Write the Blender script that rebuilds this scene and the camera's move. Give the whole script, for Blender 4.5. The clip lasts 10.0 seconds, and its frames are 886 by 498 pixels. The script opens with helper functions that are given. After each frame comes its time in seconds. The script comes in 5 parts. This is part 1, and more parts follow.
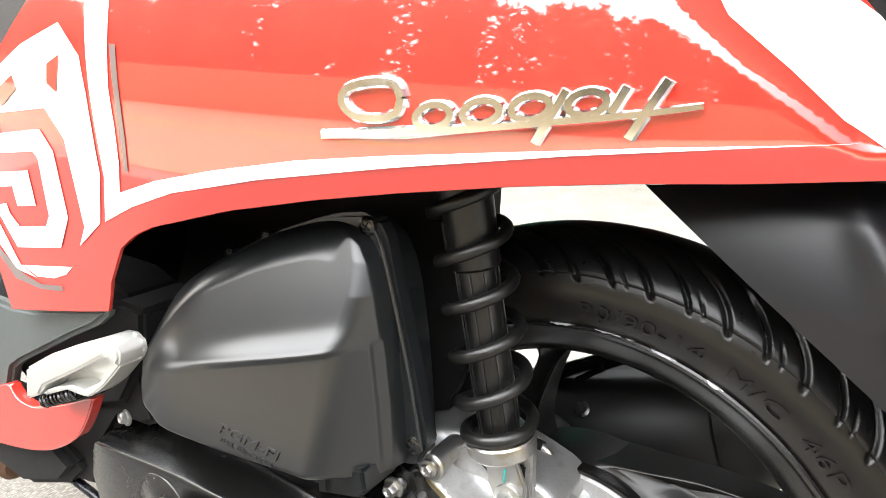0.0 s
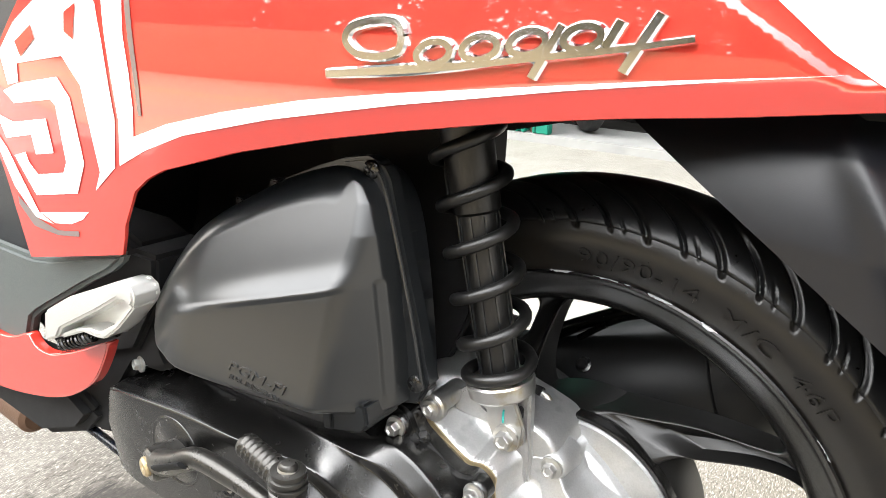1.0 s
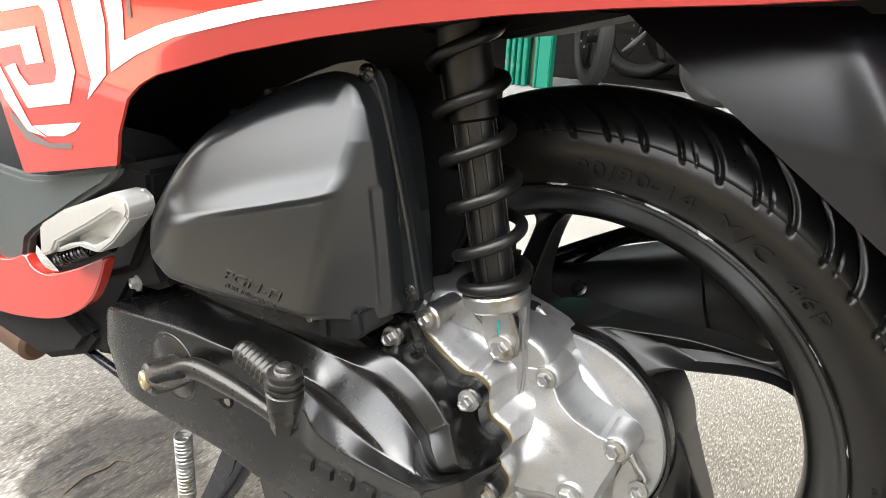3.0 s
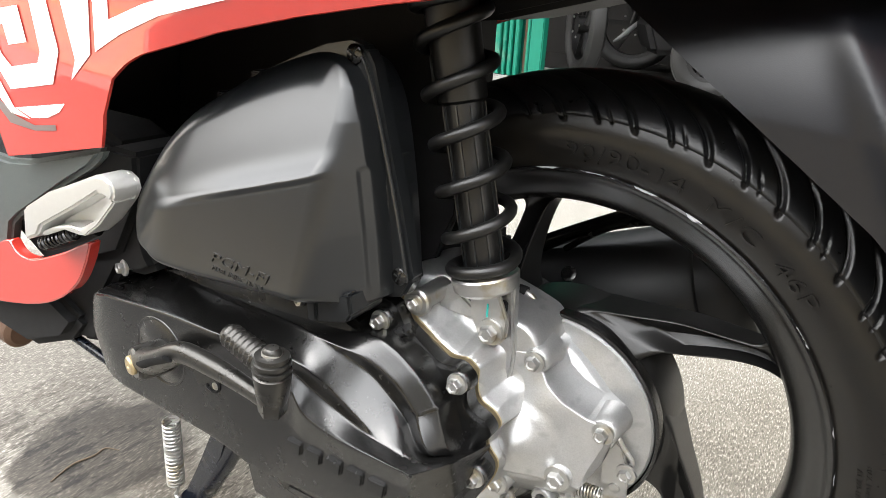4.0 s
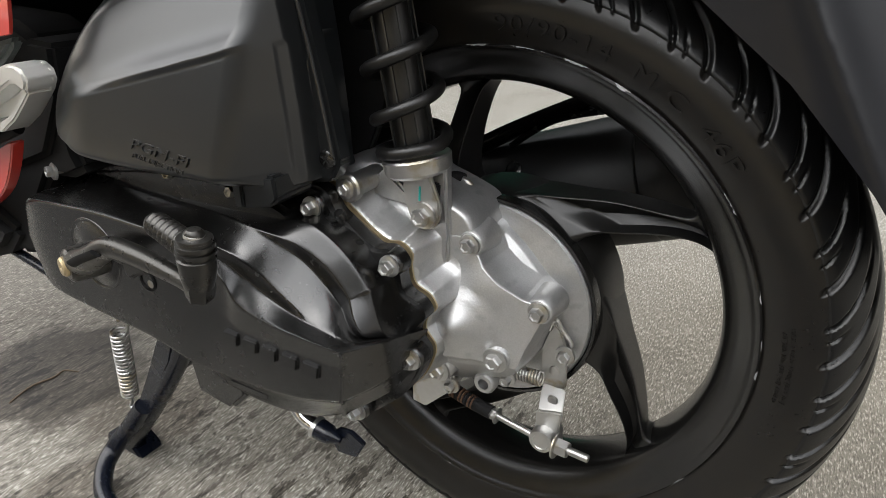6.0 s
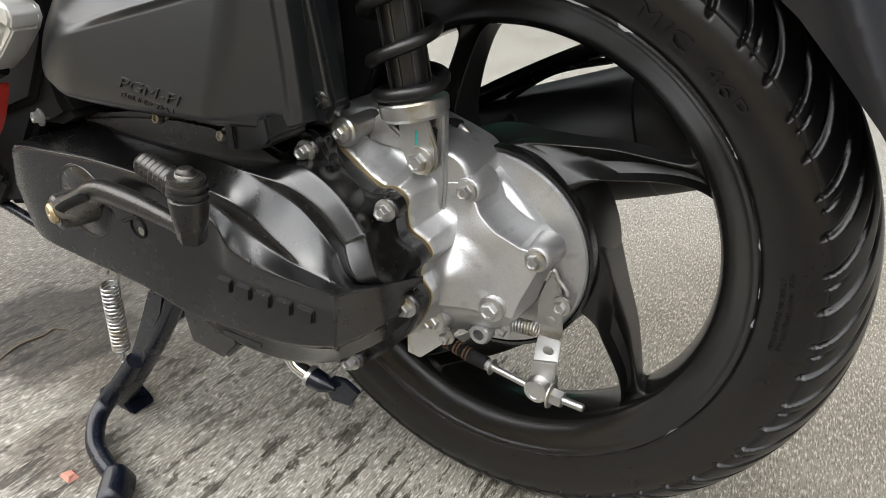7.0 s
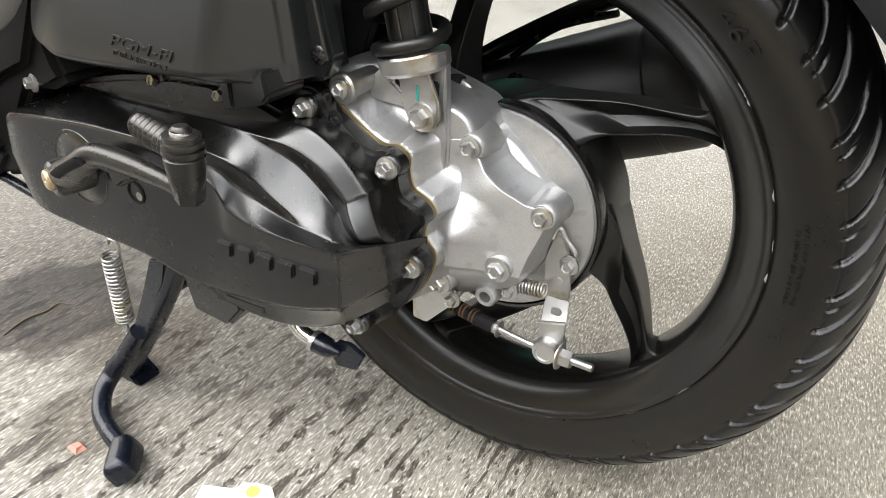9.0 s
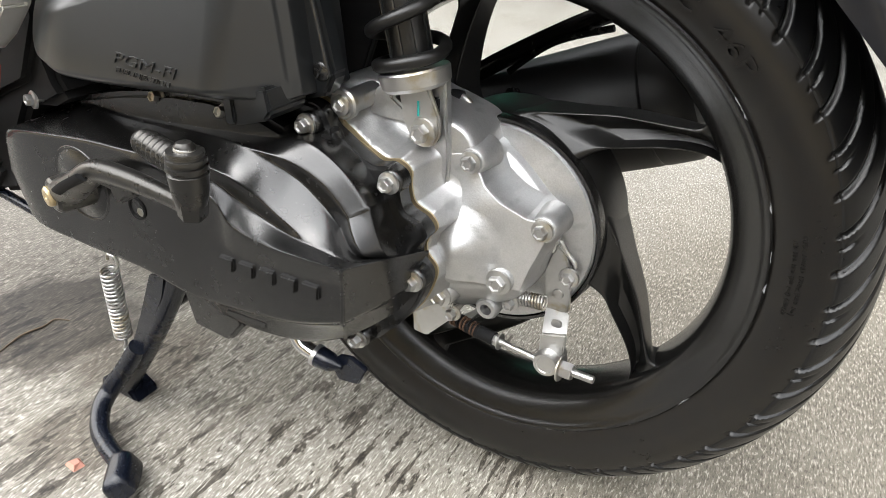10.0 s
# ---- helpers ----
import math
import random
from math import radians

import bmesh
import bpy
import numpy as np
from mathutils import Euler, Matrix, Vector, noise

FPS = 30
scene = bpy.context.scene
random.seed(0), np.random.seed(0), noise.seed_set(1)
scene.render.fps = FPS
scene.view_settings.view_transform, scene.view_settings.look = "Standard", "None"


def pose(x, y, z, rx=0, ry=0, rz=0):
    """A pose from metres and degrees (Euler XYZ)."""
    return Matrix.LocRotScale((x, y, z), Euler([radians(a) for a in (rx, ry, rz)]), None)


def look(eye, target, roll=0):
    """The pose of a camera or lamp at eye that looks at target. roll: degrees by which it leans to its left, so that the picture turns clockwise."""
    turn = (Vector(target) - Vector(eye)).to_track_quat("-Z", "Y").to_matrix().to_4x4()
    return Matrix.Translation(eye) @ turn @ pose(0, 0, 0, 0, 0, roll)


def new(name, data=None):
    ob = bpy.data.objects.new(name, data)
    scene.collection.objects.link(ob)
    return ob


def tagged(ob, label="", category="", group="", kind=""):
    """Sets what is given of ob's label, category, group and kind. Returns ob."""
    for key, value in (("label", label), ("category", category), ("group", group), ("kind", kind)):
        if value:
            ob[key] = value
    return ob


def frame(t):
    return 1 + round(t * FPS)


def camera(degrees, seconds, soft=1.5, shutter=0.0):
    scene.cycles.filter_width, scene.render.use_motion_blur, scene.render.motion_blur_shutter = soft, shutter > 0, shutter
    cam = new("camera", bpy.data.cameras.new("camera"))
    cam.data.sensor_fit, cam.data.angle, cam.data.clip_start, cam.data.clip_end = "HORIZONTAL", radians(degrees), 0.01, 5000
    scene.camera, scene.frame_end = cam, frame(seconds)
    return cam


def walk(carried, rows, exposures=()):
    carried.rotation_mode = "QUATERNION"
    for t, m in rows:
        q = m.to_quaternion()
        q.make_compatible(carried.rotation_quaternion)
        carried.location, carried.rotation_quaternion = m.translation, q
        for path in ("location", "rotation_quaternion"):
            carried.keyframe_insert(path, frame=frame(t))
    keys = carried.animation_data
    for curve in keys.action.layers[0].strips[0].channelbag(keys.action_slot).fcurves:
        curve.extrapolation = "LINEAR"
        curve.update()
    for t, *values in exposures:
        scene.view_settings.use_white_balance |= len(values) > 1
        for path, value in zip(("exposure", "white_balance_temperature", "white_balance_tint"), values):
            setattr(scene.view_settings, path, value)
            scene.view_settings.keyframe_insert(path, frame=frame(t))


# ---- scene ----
cam = camera(66.6, 10.0, 0.8)
METRES = 0.1893
BASE = pose(0.1309, -0.4414, 0.6239, -17.15, -2.15, 32.95)
ROWS = [
    (0.0, 0.0, 0.0, 0.0, 0.0, 0.0, -0.0),
    (0.5, 0.0015, -0.0738, -0.0772, 0.94, 0.42, -0.26),
    (1.0, 0.0416, -0.0639, -0.1527, 1.18, -0.9, -0.45),
    (1.5, 0.058, -0.0528, -0.2673, 1.3, -2.83, -0.56),
    (2.0, 0.0695, -0.0704, -0.2864, 0.83, -3.0, -0.82),
    (2.5, 0.0527, -0.0661, -0.317, 1.06, -3.78, -0.8),
    (4.0, 0.0609, -0.053, -0.3625, 0.34, -4.9, -0.83),
    (4.5, 0.0979, -0.0316, -0.4122, -0.47, -6.1, -0.34),
    (5.0, 0.1536, -0.0256, -0.453, -0.69, -7.0, 0.86),
    (5.5, 0.2098, -0.047, -0.4957, -1.09, -8.19, 0.36),
    (6.0, 0.244, -0.0431, -0.583, -1.27, -9.6, 0.67),
    (7.5, 0.221, -0.0259, -0.725, -2.06, -12.4, 0.03),
    (8.0, 0.2198, -0.0091, -0.7575, -2.29, -13.05, 0.56),
    (8.5, 0.225, 0.0009, -0.7738, -2.11, -13.24, 1.24),
    (9.0, 0.231, 0.0093, -0.7686, -1.66, -13.48, 1.23),
    (9.5, 0.2126, 0.0186, -0.7678, -1.63, -13.53, 1.36),
    (10.0, 0.2002, -0.0026, -0.757, -2.36, -12.53, 1.5),
]
EXPOSURES = [(0.0, 1.0), (0.5, 0.97), (1.0, 0.92), (1.5, 0.79), (2.0, 0.62), (4.0, 0.58), (5.0, 0.79), (5.5, 0.57), (6.0, -0.38), (6.6, -0.22), (7.5, 0.12), (8.0, 0.32), (10.0, 0.33)]
walk(cam, [(t, BASE @ pose(METRES * x, METRES * y, METRES * z, 90 + pitch, roll, yaw)) for t, x, y, z, yaw, pitch, roll in ROWS], EXPOSURES)

# ---- light ----
world = bpy.data.worlds.new("overcast_sky")
scene.world = world
world.use_nodes = True
wn = world.node_tree
sky = wn.nodes.new("ShaderNodeTexSky")
sky.sky_type, sky.sun_disc = "NISHITA", False
sky.sun_elevation, sky.sun_rotation = radians(54), radians(214)
sky.air_density, sky.dust_density, sky.ozone_density = 1.0, 6.0, 0.6
co = wn.nodes.new("ShaderNodeTexCoord")
cl = wn.nodes.new("ShaderNodeTexNoise")
cl.inputs["Scale"].default_value, cl.inputs["Detail"].default_value = 2.2, 6
wn.links.new(co.outputs["Generated"], cl.inputs[0])
cr = wn.nodes.new("ShaderNodeValToRGB")
cr.color_ramp.elements[0].position, cr.color_ramp.elements[1].position = 0.3, 0.7
cr.color_ramp.elements[0].color, cr.color_ramp.elements[1].color = (7.0, 7.2, 7.5, 1), (12.0, 12.0, 12.0, 1)
wn.links.new(cl.outputs[0], cr.inputs[0])
SUN_FROM = Vector((-2.0, -3.0, 5.0)).normalized()
dot = wn.nodes.new("ShaderNodeVectorMath")
dot.operation = "DOT_PRODUCT"
dot.inputs[1].default_value = SUN_FROM
wn.links.new(co.outputs["Generated"], dot.inputs[0])
glow = wn.nodes.new("ShaderNodeMapRange")
glow.interpolation_type = "SMOOTHERSTEP"
for key, value in (("From Min", 0.0), ("From Max", 1.02), ("To Min", 0.80), ("To Max", 5.5)):
    glow.inputs[key].default_value = value
wn.links.new(dot.outputs["Value"], glow.inputs["Value"])
lit = wn.nodes.new("ShaderNodeVectorMath")
lit.operation = "SCALE"
wn.links.new(cr.outputs[0], lit.inputs[0])
wn.links.new(glow.outputs[0], lit.inputs["Scale"])
mixsky = wn.nodes.new("ShaderNodeMix")
mixsky.data_type = "RGBA"
mixsky.inputs["Factor"].default_value = 0.85
wn.links.new(sky.outputs[0], mixsky.inputs["A"])
sep = wn.nodes.new("ShaderNodeSeparateXYZ")
wn.links.new(co.outputs["Generated"], sep.inputs[0])
haze = wn.nodes.new("ShaderNodeValToRGB")
haze.color_ramp.elements[0].position, haze.color_ramp.elements[1].position = 0.08, 0.42
haze.color_ramp.elements[0].color, haze.color_ramp.elements[1].color = (1.04, 0.95, 0.82, 1), (1, 1, 1, 1)
wn.links.new(sep.outputs["Z"], haze.inputs[0])
hazed = wn.nodes.new("ShaderNodeVectorMath")
hazed.operation = "MULTIPLY"
wn.links.new(lit.outputs[0], hazed.inputs[0])
wn.links.new(haze.outputs[0], hazed.inputs[1])
wn.links.new(hazed.outputs[0], mixsky.inputs["B"])
wn.links.new(mixsky.outputs["Result"], wn.nodes["Background"].inputs[0])
wn.nodes["Background"].inputs[1].default_value = 0.12
sun_data = bpy.data.lights.new("sun", "SUN")
sun_data.energy, sun_data.angle, sun_data.color = 0.7, radians(28), (1.0, 0.985, 0.96)
sun = new("sun", sun_data)
sun.matrix_world = look((-2.0, -3.0, 5.0), (0, 0, 0))

# ---- materials ----


def mat(name, base, rough=0.5, metal=0.0, var=0.15, scale=40.0, bump=0.1, bscale=400.0, coat=0.0, spread=0.12, spec=0.5, second=None, amount=0.0, mscale=12.0, stretch=(1, 1, 1)):
    """A surface with grain at two scales, optional patches of a second colour, and fine relief."""
    m = bpy.data.materials.new(name)
    m.use_nodes = True
    t = m.node_tree
    b = t.nodes["Principled BSDF"]
    co = t.nodes.new("ShaderNodeTexCoord")
    mp = t.nodes.new("ShaderNodeMapping")
    mp.inputs["Scale"].default_value = stretch
    t.links.new(co.outputs["Object"], mp.inputs[0])

    def nz(s, detail=4.0):
        n = t.nodes.new("ShaderNodeTexNoise")
        n.inputs["Scale"].default_value, n.inputs["Detail"].default_value = s, detail
        t.links.new(mp.outputs[0], n.inputs[0])
        return n.outputs[0]

    def math_node(op, a, bb):
        n = t.nodes.new("ShaderNodeMath")
        n.operation = op
        for k, v in enumerate((a, bb)):
            if isinstance(v, (int, float)):
                n.inputs[k].default_value = v
            else:
                t.links.new(v, n.inputs[k])
        return n.outputs[0]

    fine, broad = nz(scale), nz(mscale, 6.0)
    mixed = math_node("ADD", math_node("MULTIPLY", fine, 0.5), math_node("MULTIPLY", broad, 0.5))
    hue = t.nodes.new("ShaderNodeHueSaturation")
    hue.inputs["Color"].default_value = (*base, 1)
    t.links.new(math_node("ADD", math_node("MULTIPLY", mixed, 2 * var), 1 - var), hue.inputs["Value"])
    col = hue.outputs[0]
    if second:
        ramp = t.nodes.new("ShaderNodeValToRGB")
        ramp.color_ramp.elements[0].position, ramp.color_ramp.elements[1].position = 0.62 - amount * 0.3, 0.7 - amount * 0.2
        t.links.new(broad, ramp.inputs[0])
        mix = t.nodes.new("ShaderNodeMix")
        mix.data_type = "RGBA"
        mix.inputs["B"].default_value = (*second, 1)
        t.links.new(ramp.outputs[0], mix.inputs["Factor"])
        t.links.new(col, mix.inputs["A"])
        col = mix.outputs["Result"]
    t.links.new(col, b.inputs["Base Color"])
    t.links.new(math_node("ADD", math_node("MULTIPLY", mixed, 2 * spread), rough - spread), b.inputs["Roughness"])
    b.inputs["Metallic"].default_value = metal
    b.inputs["Specular IOR Level"].default_value = spec
    b.inputs["Coat Weight"].default_value = coat
    b.inputs["Coat Roughness"].default_value = 0.03
    if bump:
        bp = t.nodes.new("ShaderNodeBump")
        bp.inputs["Strength"].default_value, bp.inputs["Distance"].default_value = bump, 0.001
        t.links.new(nz(bscale, 3.0), bp.inputs["Height"])
        t.links.new(bp.outputs[0], b.inputs["Normal"])
    return m


RED = mat("red_paint", (0.52, 0.036, 0.024), 0.5, 0.0, 0.05, 300, 0.0, 900, coat=1.0, spread=0.05, spec=0.1)
RED.node_tree.nodes["Principled BSDF"].inputs["Coat IOR"].default_value = 2.3
WHITE = mat("white_decal", (0.8, 0.79, 0.77), 0.25, 0.0, 0.03, 200, 0.02, 900, coat=0.8, spread=0.05)
GREY_DECAL = mat("grey_decal", (0.16, 0.12, 0.11), 0.3, 0.0, 0.1, 200, 0.02, 900, coat=0.8, spread=0.05)
PLASTIC = mat("black_plastic", (0.0070, 0.0080, 0.0090), 0.29, 0.0, 0.25, 120, 0.012, 1500, spread=0.02, spec=0.74, second=(0.0085, 0.0094, 0.0104), amount=0.25, mscale=14)
PLASTIC_FINE = mat("fine_grained_black_plastic", (0.0050, 0.0054, 0.0075), 0.34, 0.0, 0.2, 200, 0.05, 1800, spread=0.05, spec=0.42)
DARK = mat("dull_black_plastic", (0.010, 0.010, 0.0105), 0.7, 0.0, 0.3, 60, 0.1, 800, spec=0.2)
SATIN = mat("satin_black_paint", (0.0032, 0.0031, 0.0030), 0.27, 0.0, 0.2, 150, 0.05, 1200, spread=0.02, spec=0.88, second=(0.0044, 0.0042, 0.0039), amount=0.15, mscale=25)
SPOKE = mat("satin_black_cast_alloy", (0.0042, 0.0041, 0.0040), 0.38, 0.0, 0.2, 150, 0.10, 1300, spread=0.04, spec=0.55)
LINER = mat("dark_grained_panel", (0.022, 0.024, 0.026), 0.5, 0.0, 0.2, 150, 0.3, 900, spread=0.06, spec=0.4)
RUBBER = mat("tyre_rubber", (0.0046, 0.0048, 0.0053), 0.31, 0.0, 0.3, 220, 0.10, 1400, spec=0.40, second=(0.010, 0.0088, 0.0072), amount=0.06, mscale=30)
MATT = mat("matt_black_heat_paint", (0.006, 0.0062, 0.0068), 0.48, 0.0, 0.2, 60, 0.1, 900, spread=0.08, spec=0.4)
ALU = mat("cast_aluminium", (0.468, 0.470, 0.470), 0.42, 0.85, 0.34, 900, 0.16, 650, spread=0.12, second=(0.40, 0.402, 0.402), amount=0.12, mscale=60)
ZINC = mat("zinc_plated_steel", (0.50, 0.497, 0.485), 0.35, 0.95, 0.15, 200, 0.2, 900, spread=0.1, second=(0.42, 0.38, 0.3), amount=0.2, mscale=60)
CHROME = mat("chrome", (0.85, 0.85, 0.86), 0.14, 1.0, 0.03, 200, 0.0, 900, spread=0.03)
GOLD = mat("brass_gasket", (0.5, 0.4, 0.24), 0.4, 0.8, 0.2, 300, 0.2, 900)
BRONZE = mat("dull_dark_steel", (0.062, 0.060, 0.056), 0.29, 0.8, 0.14, 150, 0.12, 900, second=(0.045, 0.042, 0.037), amount=0.1, mscale=90)
GREY = mat("grey_green_plastic", (0.060, 0.071, 0.068), 0.5, 0.0, 0.12, 150, 0.5, 2000, spread=0.06)
STAND = mat("blue_black_paint", (0.004, 0.0055, 0.0105), 0.26, 0.0, 0.3, 120, 0.1, 700, spec=0.4, second=(0.02, 0.018, 0.016), amount=0.05, mscale=40)
ALU_PEG = mat("satin_aluminium", (0.74, 0.735, 0.71), 0.36, 0.7, 0.08, 200, 0.3, 1200, spread=0.06)
GREEN = mat("green_painted_steel", (0.0, 0.155, 0.10), 0.45, 0.0, 0.15, 8, 0.1, 80, second=(0.12, 0.2, 0.15), amount=0.1, mscale=3)
RUST = mat("rusty_steel", (0.11, 0.06, 0.035), 0.7, 0.3, 0.3, 90, 0.5, 500)
SLAB = mat("pale_cement", (0.25, 0.25, 0.24), 0.8, 0.0, 0.1, 20, 0.3, 150, second=(0.21, 0.21, 0.205), amount=0.3, mscale=2)
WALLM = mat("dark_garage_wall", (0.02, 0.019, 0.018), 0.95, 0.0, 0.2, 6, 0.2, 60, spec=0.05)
PAPER = mat("paper_scrap", (0.6, 0.585, 0.52), 0.8, 0.0, 0.06, 120, 0.2, 500)
YELLOW = mat("yellow_print", (0.75, 0.62, 0.1), 0.7, 0.0, 0.1, 120, 0.1, 500)
TEAL = mat("teal_paint_mark", (0.02, 0.38, 0.34), 0.5, 0.0, 0.1, 300, 0.1, 900)

# ---- shaping ----


def joined(*geos):
    verts, faces = [], []
    for v, f in geos:
        n = len(verts)
        verts += [tuple(p) for p in v]
        faces += [tuple(i + n for i in q) for q in f]
    return verts, faces


def moved(geo, m):
    return [tuple(m @ Vector(p)) for p in geo[0]], geo[1]


def mesh_of(name, geo, material, angle=38):
    me = bpy.data.meshes.new(name)
    me.from_pydata([tuple(map(float, p)) for p in geo[0]], [], geo[1])
    bm = bmesh.new()
    bm.from_mesh(me)
    bmesh.ops.remove_doubles(bm, verts=bm.verts, dist=1e-6)
    bmesh.ops.recalc_face_normals(bm, faces=bm.faces)
    bm.to_mesh(me)
    bm.free()
    me.polygons.foreach_set("use_smooth", [True] * len(me.polygons))
    me.set_sharp_from_angle(angle=radians(angle))
    me.materials.append(material)
    return me


def part(name, geo, material, parent=None, label="", angle=38):
    ob = new(name, mesh_of(name, geo, material, angle))
    ob.parent = parent
    return tagged(ob, label) if label else ob


def curve_pts(pts, n, closed=False):
    """n points evenly along a smooth curve through pts (tuples of any size)."""
    p = np.array(pts, float)
    k = len(p)
    segs = k if closed else k - 1
    out = []
    for i in range(segs):
        a, b, c, d = ((p[(i - 1) % k], p[i], p[(i + 1) % k], p[(i + 2) % k]) if closed else (p[max(i - 1, 0)], p[i], p[i + 1], p[min(i + 2, k - 1)]))
        for u in np.linspace(0, 1, 14, endpoint=False):
            out.append(0.5 * (2 * b + (c - a) * u + (2 * a - 5 * b + 4 * c - d) * u * u + (3 * b - a - 3 * c + d) * u ** 3))
    out.append(p[0] if closed else p[-1])
    out = np.array(out)
    s = np.concatenate([[0], np.cumsum(np.linalg.norm(np.diff(out, axis=0), axis=1))])
    want = np.linspace(0, s[-1], n + 1)[:-1] if closed else np.linspace(0, s[-1], n)
    return np.stack([np.interp(want, s, out[:, j]) for j in range(out.shape[1])], 1)


def line_dist(x, z, line):
    """Distance of points to a polyline in the x-z plane, the signed side, and the run along it (0 to 1)."""
    line = np.array(line, float)
    best, side, run = np.full(x.shape, 9.0), np.zeros(x.shape), np.zeros(x.shape)
    for i in range(len(line) - 1):
        a, d = line[i], line[i + 1] - line[i]
        u = np.clip(((x - a[0]) * d[0] + (z - a[1]) * d[1]) / (d @ d), 0, 1)
        dist = np.hypot(x - a[0] - u * d[0], z - a[1] - u * d[1])
        near = dist < best
        side = np.where(near, np.sign(d[0] * (z - a[1]) - d[1] * (x - a[0])), side)
        run = np.where(near, (i + u) / (len(line) - 1), run)
        best = np.where(near, dist, best)
    return best, side, run


def inside(x, z, loop):
    """True where points lie within a closed outline in the x-z plane."""
    hit = np.zeros(x.shape, bool)
    for (ax_, az), (bx, bz) in zip(loop, loop[1:] + loop[:1]):
        cross = (az > z) != (bz > z)
        hit ^= cross & (x < ax_ + (bx - ax_) * (z - az) / (bz - az if bz != az else 1e-9))
    return hit


def step(v, a, b):
    u = np.clip((v - a) / (b - a), 0, 1)
    return u * u * (3 - 2 * u)


def shell(outline, spine, edge, height, r, back, n=220, rings=46, smooth=True):
    """A moulded cover in the x-z plane: edge(x, z) is y at its rim, height(x, z) its face, r the rounding, back the y where it ends."""
    o = curve_pts(outline, n, True) if smooth else np.array(outline, float)
    n = len(o)
    sp = np.array(spine, float)
    a, d = sp[0], sp[-1] - sp[0]
    u = np.clip(((o - a) @ d) / max(d @ d, 1e-12), 0, 1)
    q = a + u[:, None] * d
    loop = np.vstack([o, o[:1]])
    verts, faces = [], []
    verts += [(x, back, z) for x, z in o]
    for k in range(rings):
        s = 1 - (k / (rings - 1)) ** 1.1
        p = q + (o - q) * s
        x, z = p[:, 0], p[:, 1]
        dist = line_dist(x, z, loop)[0] if k else np.zeros(n)
        w = np.sqrt(np.clip(1 - (1 - np.minimum(1, dist / (r(x, z) if callable(r) else r))) ** 2, 0, 1))
        e = edge(x, z)
        y = e + (height(x, z) - e) * w
        verts += list(zip(x, y, z))
    for k in range(rings):
        for i in range(n):
            j = (i + 1) % n
            faces.append((k * n + i, k * n + j, (k + 1) * n + j, (k + 1) * n + i))
    faces.append(tuple(reversed(range(n))))
    return verts, faces


def prism(outline, y0, y1, bevel=0.0, n=0, segs=2):
    """An outline in the x-z plane, drawn out from y0 to y1, with rounded edges."""
    o = curve_pts(outline, n, True) if n else np.array(outline, float)
    bm = bmesh.new()
    f = bm.faces.new([bm.verts.new((x, y0, z)) for x, z in o])
    ext = bmesh.ops.extrude_face_region(bm, geom=[f])
    bmesh.ops.translate(bm, verts=[v for v in ext["geom"] if isinstance(v, bmesh.types.BMVert)], vec=(0, y1 - y0, 0))
    bm.normal_update()
    if bevel:
        es = [e for e in bm.edges if len(e.link_faces) == 2 and e.calc_face_angle(0) > 0.6]
        bmesh.ops.bevel(bm, geom=es, offset=bevel, segments=segs, affect="EDGES", clamp_overlap=True)
    bm.verts.index_update()
    geo = [tuple(v.co) for v in bm.verts], [tuple(v.index for v in f.verts) for f in bm.faces]
    bm.free()
    return geo


def block(x0, x1, y0, y1, z0, z1, bevel=0.003):
    return prism([(x0, z0), (x1, z0), (x1, z1), (x0, z1)], y0, y1, bevel)


def tube(pts, radius, n=0, sides=14, squash=1.0):
    """A rod along a smooth curve; radius: a number or values along the way."""
    p = curve_pts(pts, n or 10 * len(pts))
    rad = np.interp(np.linspace(0, 1, len(p)), np.linspace(0, 1, np.size(radius)), np.atleast_1d(radius))
    t = np.gradient(p, axis=0)
    t /= np.linalg.norm(t, axis=1)[:, None]
    up = np.cross(t[0], (0.31, 0.52, 0.79))
    verts, faces = [], []
    for i in range(len(p)):
        up = up - (up @ t[i]) * t[i]
        up /= np.linalg.norm(up)
        side = np.cross(t[i], up)
        for k in range(sides):
            a = 2 * math.pi * k / sides
            verts.append(tuple(p[i] + rad[i] * (math.cos(a) * up + squash * math.sin(a) * side)))
    for i in range(len(p) - 1):
        for k in range(sides):
            j = (k + 1) % sides
            faces.append((i * sides + k, i * sides + j, (i + 1) * sides + j, (i + 1) * sides + k))
    faces += [tuple(range(sides)), tuple((len(p) - 1) * sides + k for k in range(sides))]
    return verts, faces


def lathe(profile, n=64, m=None, closed=False):
    """A profile of (along, radius) pairs turned about the y axis, then placed by m."""
    verts, faces = [], []
    k = len(profile)
    for i in range(n):
        a = 2 * math.pi * i / n
        verts += [(r * math.cos(a), y, r * math.sin(a)) for y, r in profile]
    for i in range(n):
        j = (i + 1) % n
        for c in range(k if closed else k - 1):
            d = (c + 1) % k
            faces.append((i * k + c, i * k + d, j * k + d, j * k + c))
    if not closed:
        faces += [tuple(i * k for i in range(n)), tuple(i * k + k - 1 for i in range(n))]
    geo = verts, faces
    return moved(geo, m) if m else geo


def toward(p, d):
    """A pose at p whose -y axis points along d."""
    return Matrix.Translation(p) @ Vector(d).to_track_quat("-Y", "Z").to_matrix().to_4x4()


